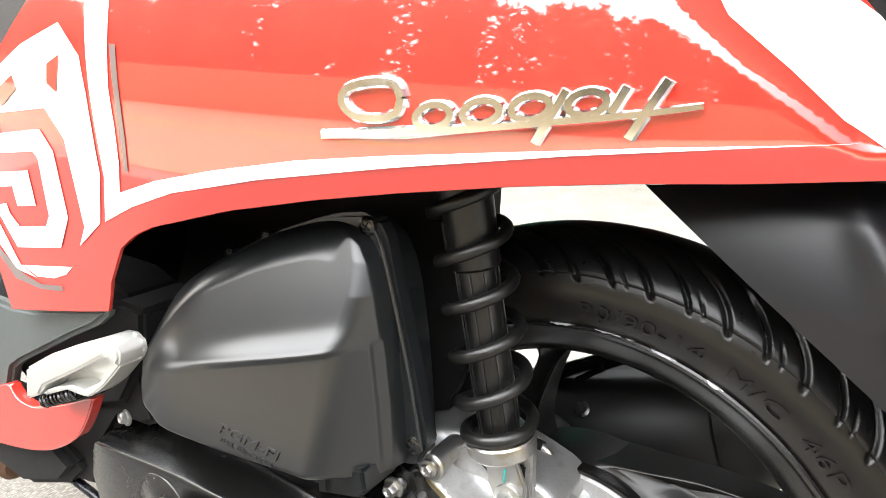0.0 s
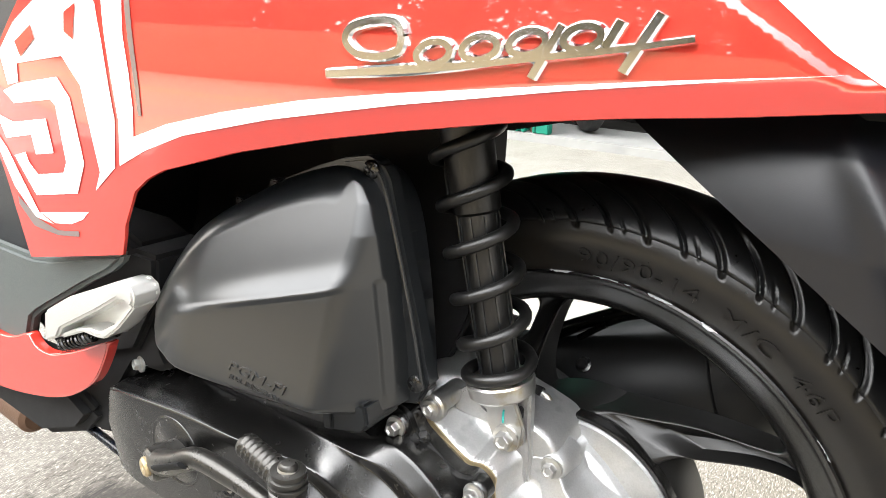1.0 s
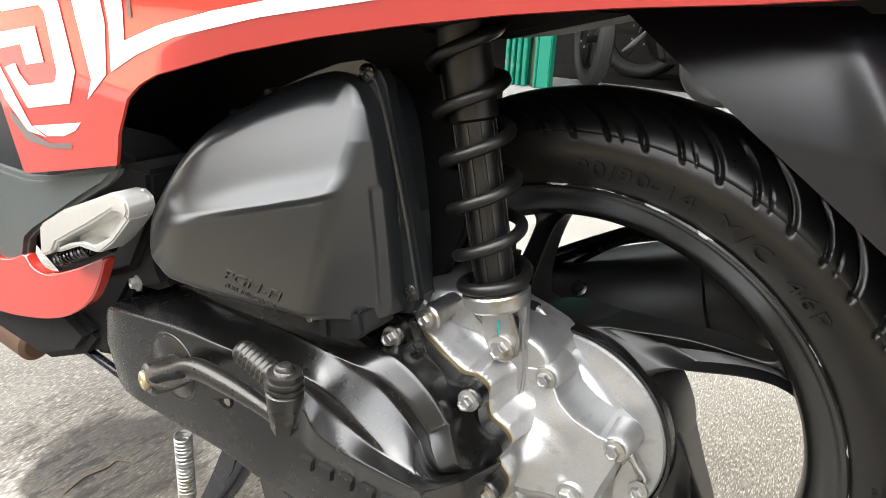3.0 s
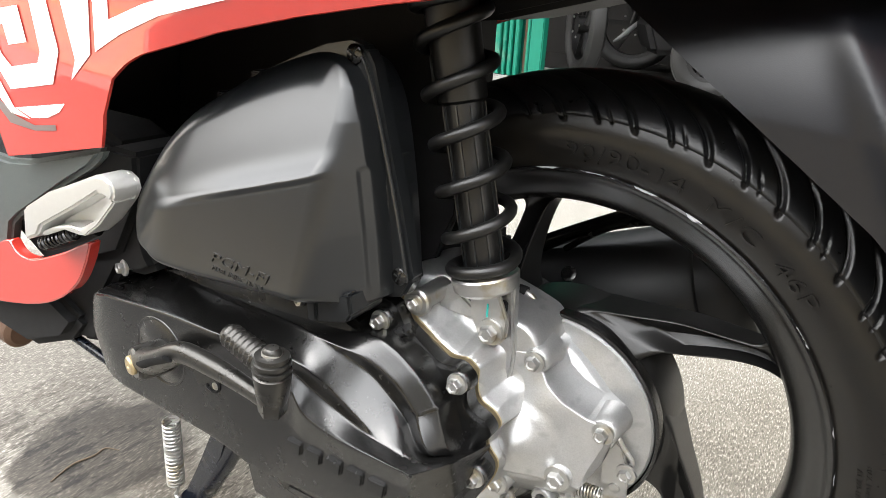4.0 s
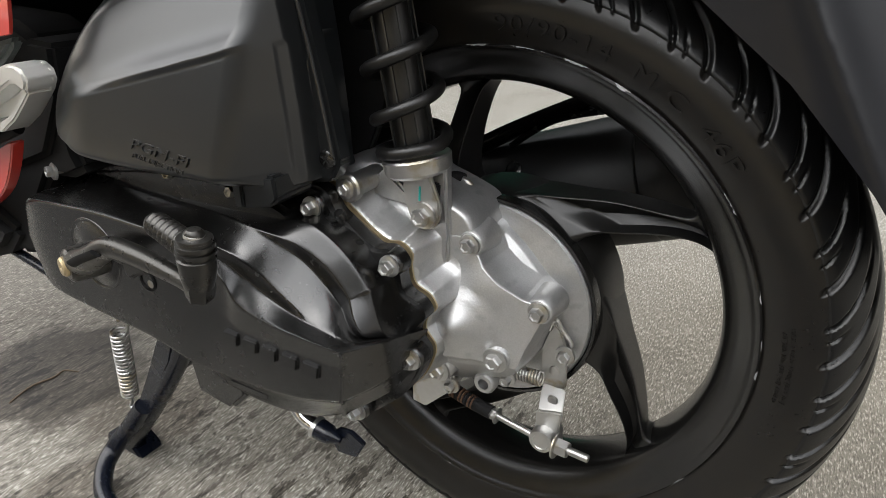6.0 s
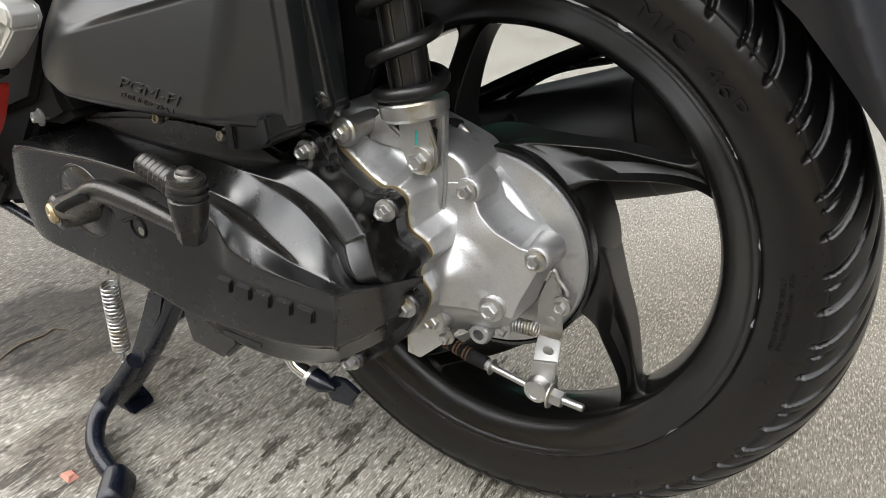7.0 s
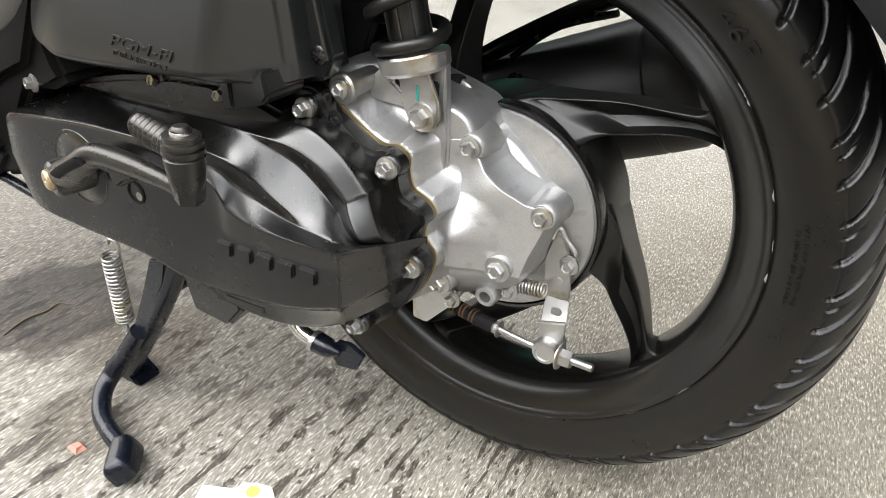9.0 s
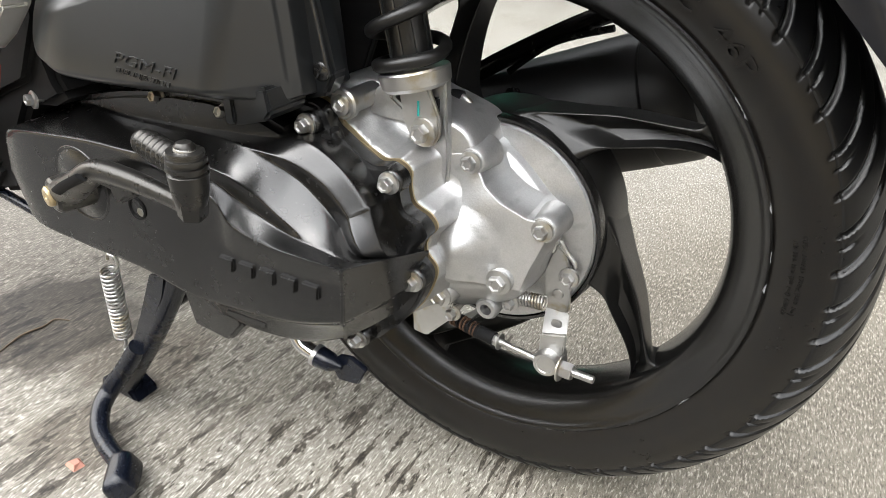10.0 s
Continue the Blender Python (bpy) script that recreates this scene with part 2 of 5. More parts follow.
def bolt_geo(size=0.010, head=0.006, flange=0.0018, stem=0.012):
    """A flanged hexagon bolt with a dished head that looks along -y from its seat."""
    ring = lathe([(stem, 0.3 * size), (0, 0.3 * size), (0, 0.82 * size), (-flange, 0.80 * size), (-flange - 0.0006, 0.6 * size)], 28)
    hexa = []
    for y, r in ((-flange, 0.5), (-flange - head * 0.8, 0.5), (-flange - head, 0.43), (-flange - head, 0.32), (-flange - head + 0.0012, 0.25)):
        hexa.append([(r * size * 1.1 * math.cos(math.pi / 3 * k + 0.3), y, r * size * 1.1 * math.sin(math.pi / 3 * k + 0.3)) for k in range(6)])
    v = [p for row in hexa for p in row]
    f = [(r * 6 + k, r * 6 + (k + 1) % 6, r * 6 + 6 + (k + 1) % 6, r * 6 + 6 + k) for r in range(4) for k in range(6)] + [tuple(range(24, 30))]
    return joined(ring, (v, f))


def bolt(p, parent, size=0.010, d=(0, -1, 0), head=0.006, name="bolt", material=None, stem=0.012):
    return part(name, moved(bolt_geo(size, head, stem=stem), toward(p, d)), material or ZINC, parent, "zinc-plated hexagon bolt" if not material else "", 30)


def helix(p0, p1, r, wire, turns, flat=0.6, per=26, sides=12, phase=0.0):
    """A coil spring of round wire from p0 to p1 with closed ends."""
    p0, p1 = Vector(p0), Vector(p1)
    ax = (p1 - p0).normalized()
    u = ax.orthogonal().normalized()
    w = ax.cross(u)
    total = turns + 2 * flat
    pts = []
    for i in range(int(total * per) + 1):
        k = i / per
        s = np.clip((k - flat) / turns, 0, 1)
        lift = wire * 1.02 * (min(k, flat) + max(0, k - flat - turns))
        pos = p0 + ax * (lift + s * ((p1 - p0).length - wire * 2.04 * flat))
        a = 2 * math.pi * k + phase
        pts.append(tuple(pos + r * (math.cos(a) * u + math.sin(a) * w)))
    return tube(pts, wire, len(pts), sides)


def text_geo(words, height, depth, spread=1.0):
    """Raised lettering in the x-z plane, facing -y, its foot at z = 0."""
    cu = bpy.data.curves.new("letters", "FONT")
    cu.body, cu.size, cu.extrude, cu.space_character, cu.resolution_u = words, height / 0.7, depth / 2, spread, 3
    tmp = bpy.data.objects.new("letters", cu)
    scene.collection.objects.link(tmp)
    bpy.context.view_layer.update()
    me = bpy.data.meshes.new_from_object(tmp.evaluated_get(bpy.context.evaluated_depsgraph_get()))
    geo = [(v.co.x, -v.co.z, v.co.y) for v in me.vertices], [tuple(p.vertices) for p in me.polygons]
    bpy.data.objects.remove(tmp)
    bpy.data.meshes.remove(me)
    bpy.data.curves.remove(cu)
    return geo


def refined(geo, size):
    """Splits long edges until none is longer than size."""
    bm = bmesh.new()
    vs = [bm.verts.new(p) for p in geo[0]]
    for f in geo[1]:
        bm.faces.new([vs[i] for i in f])
    bm.normal_update()
    bmesh.ops.triangulate(bm, faces=bm.faces[:])
    for _ in range(7):
        es = [e for e in bm.edges if e.calc_length() > size]
        if not es:
            break
        bmesh.ops.subdivide_edges(bm, edges=es, cuts=1)
        bmesh.ops.triangulate(bm, faces=bm.faces[:])
    bm.verts.index_update()
    out = [tuple(v.co) for v in bm.verts], [tuple(v.index for v in f.verts) for f in bm.faces]
    bm.free()
    return out

# ---- ground and yard ----
CONCRETE = mat("brushed_concrete", (0.34, 0.325, 0.30), 0.75, 0.0, 0.2, 30, 0.0, 200)


def concrete_look(m):
    """Broom marks that run one way, pale scuffs, damp stains, broad lighter and darker areas, and fine pits."""
    t = m.node_tree
    b = t.nodes["Principled BSDF"]
    co = t.nodes.new("ShaderNodeTexCoord")

    def layer(scale, rot, detail, s, rough=0.5):
        mp = t.nodes.new("ShaderNodeMapping")
        mp.inputs["Scale"].default_value = scale
        turn = t.nodes.new("ShaderNodeMapping")
        turn.inputs["Rotation"].default_value = (0, 0, radians(rot))
        n = t.nodes.new("ShaderNodeTexNoise")
        n.inputs["Scale"].default_value, n.inputs["Detail"].default_value = s, detail
        n.inputs["Roughness"].default_value = rough
        t.links.new(co.outputs["Object"], turn.inputs[0])
        t.links.new(turn.outputs[0], mp.inputs[0])
        t.links.new(mp.outputs[0], n.inputs[0])
        return n.outputs[0]

    def ramp(src, lo, hi, c0, c1):
        r = t.nodes.new("ShaderNodeValToRGB")
        r.color_ramp.elements[0].position, r.color_ramp.elements[1].position = lo, hi
        r.color_ramp.elements[0].color, r.color_ramp.elements[1].color = (*c0, 1), (*c1, 1)
        t.links.new(src, r.inputs[0])
        return r.outputs[0]

    def blend(mode, a, bb, fac):
        n = t.nodes.new("ShaderNodeMix")
        n.data_type, n.blend_type = "RGBA", mode
        for key, v in (("A", a), ("B", bb), ("Factor", fac)):
            if isinstance(v, float):
                n.inputs[key].default_value = v
            else:
                t.links.new(v, n.inputs[key])
        return n.outputs["Result"]

    def tone_patch(centre, radii, lo, hi, wobble, keep):
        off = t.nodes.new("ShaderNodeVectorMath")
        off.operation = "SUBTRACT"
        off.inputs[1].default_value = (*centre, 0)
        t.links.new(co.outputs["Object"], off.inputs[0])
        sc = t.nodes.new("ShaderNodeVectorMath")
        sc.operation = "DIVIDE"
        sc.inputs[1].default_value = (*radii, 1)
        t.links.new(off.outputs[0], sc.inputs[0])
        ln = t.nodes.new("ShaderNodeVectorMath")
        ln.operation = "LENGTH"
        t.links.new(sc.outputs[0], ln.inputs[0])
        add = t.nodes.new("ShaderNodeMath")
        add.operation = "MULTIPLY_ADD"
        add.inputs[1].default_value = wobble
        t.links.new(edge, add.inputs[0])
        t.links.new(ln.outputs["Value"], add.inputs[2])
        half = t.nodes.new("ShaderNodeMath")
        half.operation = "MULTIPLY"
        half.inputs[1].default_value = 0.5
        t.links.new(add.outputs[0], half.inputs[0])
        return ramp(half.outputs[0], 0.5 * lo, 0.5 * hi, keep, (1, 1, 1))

    flakes = layer((1, 0.24, 1), -3, 5.0, 520, 0.62)
    scuffs = layer((1, 0.19, 1), -3, 6.0, 230, 0.70)
    fine = layer((1, 0.5, 1), -3, 3, 1300)
    streak = layer((1, 0.17, 1), -3, 8, 85, 0.66)
    spots = layer((1, 0.45, 1), -3, 9, 60, 0.66)
    where = layer((1, 0.6, 1), 15, 4, 3.4)
    blot = layer((1, 0.7, 1), 20, 6, 9)
    edge = layer((1, 0.5, 1), -3, 7, 22)
    holes = layer((1, 0.7, 1), 0, 3, 330)
    base = ramp(fine, 0.36, 0.64, (0.160, 0.150, 0.129), (0.236, 0.223, 0.194))
    base = blend("MULTIPLY", base, ramp(blot, 0.36, 0.62, (0.80, 0.785, 0.77), (1.06, 1.06, 1.06)), 0.9)
    base = blend("MIX", base, ramp(scuffs, 0.2, 0.8, (0.36, 0.345, 0.31), (0.46, 0.44, 0.40)), ramp(scuffs, 0.54, 0.57, (0, 0, 0), (0.30, 0.30, 0.30)))
    base = blend("MIX", base, ramp(flakes, 0.2, 0.8, (0.38, 0.366, 0.33), (0.55, 0.53, 0.485)), ramp(flakes, 0.570, 0.580, (0, 0, 0), (0.80, 0.80, 0.80)))
    base = blend("MULTIPLY", base, ramp(flakes, 0.405, 0.43, (0.42, 0.40, 0.37), (1, 1, 1)), 0.75)
    worn = ramp(where, 0.36, 0.50, (0.35, 0.35, 0.35), (1, 1, 1))
    chipped = blend("MULTIPLY", base, ramp(streak, 0.566, 0.572, (1, 1, 1), (0.24, 0.22, 0.195)), worn)
    chipped = blend("MULTIPLY", chipped, ramp(spots, 0.580, 0.586, (1, 1, 1), (0.26, 0.24, 0.215)), worn)
    base = blend("MIX", chipped, base, tone_patch((-0.27, -0.12), (0.36, 0.34), 1.15, 1.7, 0.5, (0, 0, 0)))
    base = blend("MULTIPLY", base, ramp(holes, 0.70, 0.73, (1, 1, 1), (0.4, 0.38, 0.36)), 0.6)
    # broad tone: lighter around the middle, darker and browner to the right
    base = blend("MULTIPLY", base, tone_patch((-0.24, -0.15), (0.34, 0.30), 1.2, 1.9, 0.5, (1.34, 1.36, 1.38)), 1.0)
    base = blend("MULTIPLY", base, tone_patch((0.42, 0.22), (0.46, 0.48), 1.1, 1.9, 0.5, (0.82, 0.785, 0.725)), 1.0)
    base = blend("MULTIPLY", base, tone_patch((-0.545, -0.112), (0.100, 0.105), 1.25, 1.42, 0.8, (0.27, 0.25, 0.23)), 1.0)
    # further darker areas on the left, large and small
    base = blend("MULTIPLY", base, tone_patch((-0.85, 0.10), (0.36, 0.36), 1.25, 1.6, 0.8, (0.55, 0.53, 0.51)), 1.0)
    base = blend("MULTIPLY", base, tone_patch((-0.42, -0.10), (0.26, 0.24), 1.15, 1.75, 0.9, (0.70, 0.68, 0.65)), 1.0)
    base = blend("MULTIPLY", base, tone_patch((-0.345, -0.215), (0.07, 0.06), 1.3, 1.6, 1.5, (0.55, 0.52, 0.49)), 1.0)
    base = blend("MULTIPLY", base, tone_patch((-0.41, -0.10), (0.10, 0.11), 1.3, 1.6, 1.5, (0.55, 0.52, 0.49)), 1.0)
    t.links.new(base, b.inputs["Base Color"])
    bp = t.nodes.new("ShaderNodeBump")
    bp.inputs["Strength"].default_value, bp.inputs["Distance"].default_value = 0.55, 0.0012
    t.links.new(flakes, bp.inputs["Height"])
    t.links.new(bp.outputs[0], b.inputs["Normal"])


concrete_look(CONCRETE)


def sheet(x0, x1, y0, y1, z, nx, ny):
    xs, ys = np.linspace(x0, x1, nx), np.linspace(y0, y1, ny)
    v = [(x, y, z) for y in ys for x in xs]
    f = [(j * nx + i, j * nx + i + 1, (j + 1) * nx + i + 1, (j + 1) * nx + i) for j in range(ny - 1) for i in range(nx - 1)]
    return v, f


def structure(name, geo, material, label):
    return tagged(part(name, geo, material, None, label), category=name.split("_")[0], kind="structure")


structure("ground", sheet(-400, 400, -400, 400, 0, 3, 3), CONCRETE, "brushed grey concrete yard with damp dark stains and broad lighter and darker areas")
# unseen dark sheet, added so the black parts mirror dark ground up close
REFLECTED_DARK = mat("dark_reflection_ground", (0.050, 0.047, 0.043), 0.8, 0.0, 0.25, 60, 0.4, 220, second=(0.065, 0.06, 0.052), amount=0.3, mscale=1.5)
structure("pavement_patch", block(-3.0, 2.6, -2.3, -0.36, -0.1, 0.006, 0.002), REFLECTED_DARK, "unseen dark ground sheet added to darken reflections in the black parts")
ROAD = mat("sunlit_dusty_road", (0.42, 0.345, 0.22), 0.85, 0.0, 0.15, 12, 0.3, 120, second=(0.34, 0.29, 0.22), amount=0.3, mscale=0.8)
structure("road", block(-60, 60, -13.9, -2.6, -0.1, 0.008, 0.002), ROAD, "dusty pale street beyond the yard")
structure("road_line", block(-60, 60, -6.50, -6.36, 0.0, 0.013, 0.001), YELLOW, "worn yellow line along the street")
# dark strip laid over the slab in front of the back wall
structure("inner_floor", block(-8, 6, 3.62, 4.5, 0.0, 0.056, 0.002), WALLM, "dark floor strip at the back of the garage")
structure("garage_slab", block(-8, 6, 3.05, 9.0, -0.2, 0.05, 0.008), SLAB, "raised pale cement floor of the open garage")
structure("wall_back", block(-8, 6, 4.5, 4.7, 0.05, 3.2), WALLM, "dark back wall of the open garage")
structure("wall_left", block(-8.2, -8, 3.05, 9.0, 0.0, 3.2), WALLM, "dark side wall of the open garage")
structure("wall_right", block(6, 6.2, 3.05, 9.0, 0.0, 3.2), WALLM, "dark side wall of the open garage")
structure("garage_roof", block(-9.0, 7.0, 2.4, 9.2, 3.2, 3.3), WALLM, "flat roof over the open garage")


def folded_gate():
    """A folded stack of ribbed green steel leaves with edge posts."""
    gate = tagged(new("folding_gate"), "folded green corrugated steel gate beside the garage opening", "gate")
    x, k = -1.93, 0
    while x < -1.70:
        w = 0.022 if k % 2 else 0.038
        y = 3.09 + (0.0 if k % 2 else -0.03)
        part("rib", block(x, x + w, y, y + 0.03, 0.052, 2.3, 0.004), GREEN, gate)
        x += w
        k += 1
    part("panel", block(-1.94, -1.46, 3.13, 3.14, 0.055, 2.3, 0.002), GREEN, gate)
    for k, (x, w) in enumerate(((-1.690, 0.020), (-1.668, 0.012), (-1.654, 0.022), (-1.630, 0.012), (-1.616, 0.024))):
        y = 3.05 + 0.022 * (k % 2)
        part("rib", block(x, x + w, y, y + 0.04, 0.052, 2.3, 0.004), GREEN, gate)
    part("gap_strip", block(-1.580, -1.560, 3.095, 3.105, 0.052, 2.3, 0.003), RUST, gate, "rusty strip between the gate leaves")
    part("edge_post", block(-1.546, -1.527, 3.055, 3.11, 0.052, 2.3, 0.004), GREEN, gate)
    part("edge_post", block(-1.522, -1.443, 3.05, 3.11, 0.052, 2.3, 0.006), GREEN, gate)

    gate.location.x = -0.05


folded_gate()

# ---- the scooter ----
scooter = tagged(new("scooter"), "red and black motor scooter on its centre stand, with white stripes", "scooter")
Y4 = (0.08434199, -0.05855787, 0.39111991, 0.35569082, -0.13843088)
LOW_X = [-0.440, -0.425, -0.405, -0.283, -0.2795, -0.277, -0.264, -0.25, -0.236, -0.181, -0.125, -0.077, -0.02, 0.032, 0.082, 0.14, 0.32]
LOW_Z = [0.51, 0.475, 0.414, 0.441, 0.452, 0.463, 0.489, 0.5, 0.507, 0.524, 0.537, 0.546, 0.555, 0.561, 0.565, 0.571, 0.582]


def low_edge(x):
    return np.interp(x, LOW_X, LOW_Z)


def body_y(x, z):
    """The flank of the body: bowed lengthwise, tucked in below the stripe, rolling in towards the top."""
    y = np.polyval(Y4, x)
    tuck = np.clip(low_edge(x) + 0.016 - z, 0, 0.05) * step(x, -0.25, -0.19)
    crease = 0.645 - 0.62 * (x - 0.034) - 0.9 * np.clip(x - 0.034, 0, 1) ** 2
    crease = np.maximum(crease, low_edge(x) + 0.011)
    over = np.clip(z - crease, 0, 1)
    roll = np.clip(z - 0.585, 0, 1)
    return y + 0.26 * tuck + 0.62 * over + 1.1 * roll ** 2 + 0.5 * np.clip(z - 0.54, 0, 1) ** 2


def flank():
    xs = np.unique(np.concatenate([np.linspace(-0.44, 0.32, 150), np.linspace(-0.287, -0.255, 40), np.linspace(-0.44, -0.40, 20)]))
    rows = 70
    v, f = [], []
    for x in xs:
        lo = low_edge(x)
        hi = np.interp(x, [-0.44, -0.41, -0.375, -0.345, -0.318, -0.24, 0.32], [0.53, 0.572, 0.605, 0.634, 0.66, 0.72, 0.82])
        y = body_y(np.float64(x), np.float64(lo))
        v.append((x, y + 0.003, lo + 0.002))
        v.append((x, y + 0.002, lo - 0.0005))
        for k in range(rows):
            z = lo + (hi - lo) * k / (rows - 1)
            v.append((x, float(body_y(np.float64(x), np.float64(z))), z))
        v.append((x, float(body_y(np.float64(x), np.float64(hi))) + 0.014, hi))
    n = rows + 3
    for i in range(len(xs) - 1):
        for k in range(n - 1):
            f.append((i * n + k, i * n + k + 1, (i + 1) * n + k + 1, (i + 1) * n + k))
    return v, f


side_cover = part("side_cover", flank(), RED, scooter, "glossy red side cover with white stripe graphics", 50)
far_cover = part("side_cover", moved(flank(), Matrix.Diagonal((1, -1, 1, 1))), RED, scooter, "glossy red side cover", 50)


def decal(name, outline, material, lift=0.0007, n=0, parent=None, label=""):
    o = curve_pts(outline, n, True) if n else outline
    v, f = refined(([(x, 0, z) for x, z in o], [tuple(range(len(o)))]), 0.006)
    return part(name, ([(x, float(body_y(np.float64(x), np.float64(z))) - lift, z) for x, _, z in v], f), material, parent or side_cover, label, 60)


decal("badge_ring", [(-0.404, 0.572), (-0.379, 0.593), (-0.344, 0.612), (-0.306, 0.626), (-0.286, 0.607), (-0.281, 0.585), (-0.278, 0.561), (-0.275, 0.536), (-0.280, 0.503), (-0.303, 0.484), (-0.296, 0.498), (-0.306, 0.555), (-0.323, 0.573), (-0.380, 0.565), (-0.381, 0.552), (-0.397, 0.549)], WHITE, label="white outer border of the round graphic")
decal("badge_arc", [(-0.383, 0.551), (-0.331, 0.559), (-0.319, 0.546), (-0.312, 0.502), (-0.324, 0.479), (-0.379, 0.469), (-0.404, 0.496), (-0.386, 0.501), (-0.383, 0.494), (-0.372, 0.486), (-0.338, 0.492), (-0.333, 0.500), (-0.337, 0.539), (-0.342, 0.543), (-0.392, 0.536), (-0.406, 0.544)], WHITE, label="white angular stroke of the graphic")
decal("badge_tongue", [(-0.397, 0.522), (-0.351, 0.529), (-0.347, 0.505), (-0.371, 0.501), (-0.374, 0.515), (-0.413, 0.508), (-0.424, 0.526)], WHITE, label="white inner stroke of the graphic")
decal("badge_foot", [(-0.377, 0.456), (-0.314, 0.467), (-0.322, 0.460), (-0.337, 0.454), (-0.358, 0.451)], WHITE, label="white crescent under the graphic")
decal("badge_side", [(-0.425, 0.508), (-0.414, 0.500), (-0.379, 0.456), (-0.360, 0.450), (-0.385, 0.451), (-0.412, 0.471), (-0.428, 0.496), (-0.432, 0.515)], WHITE, label="white outer border of the round graphic")
decal("shade_arc", [(-0.409, 0.464), (-0.380, 0.450), (-0.355, 0.446), (-0.329, 0.450), (-0.329, 0.446), (-0.356, 0.442), (-0.389, 0.443), (-0.409, 0.457)], GREY_DECAL, label="dark pinstripe arc")
decal("shade_band", [(-0.260, 0.615), (-0.256, 0.580), (-0.2535, 0.556), (-0.253, 0.540), (-0.250, 0.540), (-0.250, 0.559), (-0.252, 0.583), (-0.255, 0.615)], GREY_DECAL, label="dark pinstripe band")
decal("stripe", [(-0.262, 0.640), (-0.261, 0.589), (-0.258, 0.566), (-0.257, 0.545), (-0.259, 0.526), (-0.229, 0.537), (-0.186, 0.548), (-0.132, 0.559), (-0.082, 0.566), (-0.020, 0.573), (0.045, 0.580), (0.102, 0.585), (0.124, 0.587), (0.080, 0.582), (0.007, 0.573), (-0.078, 0.560), (-0.155, 0.546), (-0.217, 0.531), (-0.250, 0.518), (-0.275, 0.505), (-0.2715, 0.535), (-0.2745, 0.561), (-0.278, 0.589), (-0.283, 0.640)], WHITE, label="tapering white stripe decal")
# sky glare on the tail's upturned surface, painted in as a white decal
decal("tail_glare", [(0.0545, 0.652), (0.063, 0.640), (0.0925, 0.6170), (0.1165, 0.5965), (0.150, 0.576), (0.20, 0.60), (0.20, 0.66), (0.124, 0.641), (0.108, 0.652)], WHITE, label="white patch painted as sky glare on the tail")
decal("badge_notch", [(-0.316, 0.601), (-0.304, 0.607), (-0.308, 0.584), (-0.317, 0.589)], RED, 0.0014, label="red notch in the graphic")
decal("badge_notch", [(-0.378, 0.580), (-0.355, 0.592), (-0.352, 0.583), (-0.372, 0.570)], RED, 0.0014, label="red notch in the graphic")


def emblem():
    """A chrome ornament of plain flat strokes along a tapering bar: hooked bars, rings and slanted bars."""
    def on(x, z, lift):
        return (x, float(body_y(np.float64(x), np.float64(z))) - lift, z)

    def stroke(pts, w, n=40):
        p = curve_pts(pts, n)
        wide = np.interp(np.linspace(0, 1, n), np.linspace(0, 1, np.size(w)), np.atleast_1d(w))
        t = np.gradient(p, axis=0)
        t /= np.linalg.norm(t, axis=1)[:, None]
        sec = ((-1.0, 0.0), (-1.0, 0.0030), (-0.62, 0.0046), (0.62, 0.0046), (1.0, 0.0030), (1.0, 0.0))
        v = [on(p[i, 0] - t[i, 1] * a * wide[i], p[i, 1] + t[i, 0] * a * wide[i], h) for i in range(n) for a, h in sec]
        f = [(i * 6 + c, i * 6 + (c + 1) % 6, (i + 1) * 6 + (c + 1) % 6, (i + 1) * 6 + c) for i in range(n - 1) for c in range(6)]
        return v, f + [tuple(range(6)), tuple((n - 1) * 6 + c for c in range(6))]

    def ring(x, z, a, b, w):
        return stroke([(x + a * math.cos(t) + 0.35 * b * math.sin(t), z + b * math.sin(t)) for t in np.linspace(0.3, 2 * math.pi + 0.35, 26)], w, 60)

    bar = part("emblem", stroke([(-0.114, 0.5745), (-0.072, 0.579), (-0.035, 0.5835), (-0.001, 0.589), (0.031, 0.594), (0.062, 0.600)], [0.0030, 0.0034, 0.0026, 0.0026, 0.0020]), CHROME, side_cover, "chrome script ornament of plain strokes", 25)
    part("long_loop", stroke([(-0.0765 + dx, 0.5920 + dz) for dx, dz in ((0.004, 0.004), (0.0, 0.0105), (-0.012, 0.0108), (-0.024, 0.0070), (-0.0265, 0.0), (-0.020, -0.0060), (-0.008, -0.0070), (0.002, -0.0035), (0.004, 0.004))], 0.0030, 70), CHROME, bar, "", 25)
    for x, z in ((-0.056, 0.5880), (-0.033, 0.5915), (-0.0105, 0.5950)):
        part("loop", ring(x, z, 0.0082, 0.0058, 0.0027), CHROME, bar, "", 25)
    part("loop", ring(0.014, 0.5985, 0.0080, 0.0056, 0.0027), CHROME, bar, "", 25)
    for x0, z0, x1, z1 in ((0.0045, 0.6040, -0.0075, 0.5785), (0.030, 0.6070, 0.0245, 0.5945), (0.0465, 0.6110, 0.033, 0.5835)):
        part("slanted_bar", stroke([(x0, z0), (0.5 * (x0 + x1), 0.5 * (z0 + z1)), (x1, z1)], 0.0029, 16), CHROME, bar, "", 25)


emblem()

part("inner_fender", prism([(-0.082, 0.560), (-0.079, 0.50), (-0.080, 0.445), (-0.084, 0.40), (-0.10, 0.36), (-0.17, 0.33), (-0.22, 0.36), (-0.22, 0.56)], -0.062, -0.054, 0.002), DARK, scooter, "dull black inner mudguard ahead of the rear wheel")
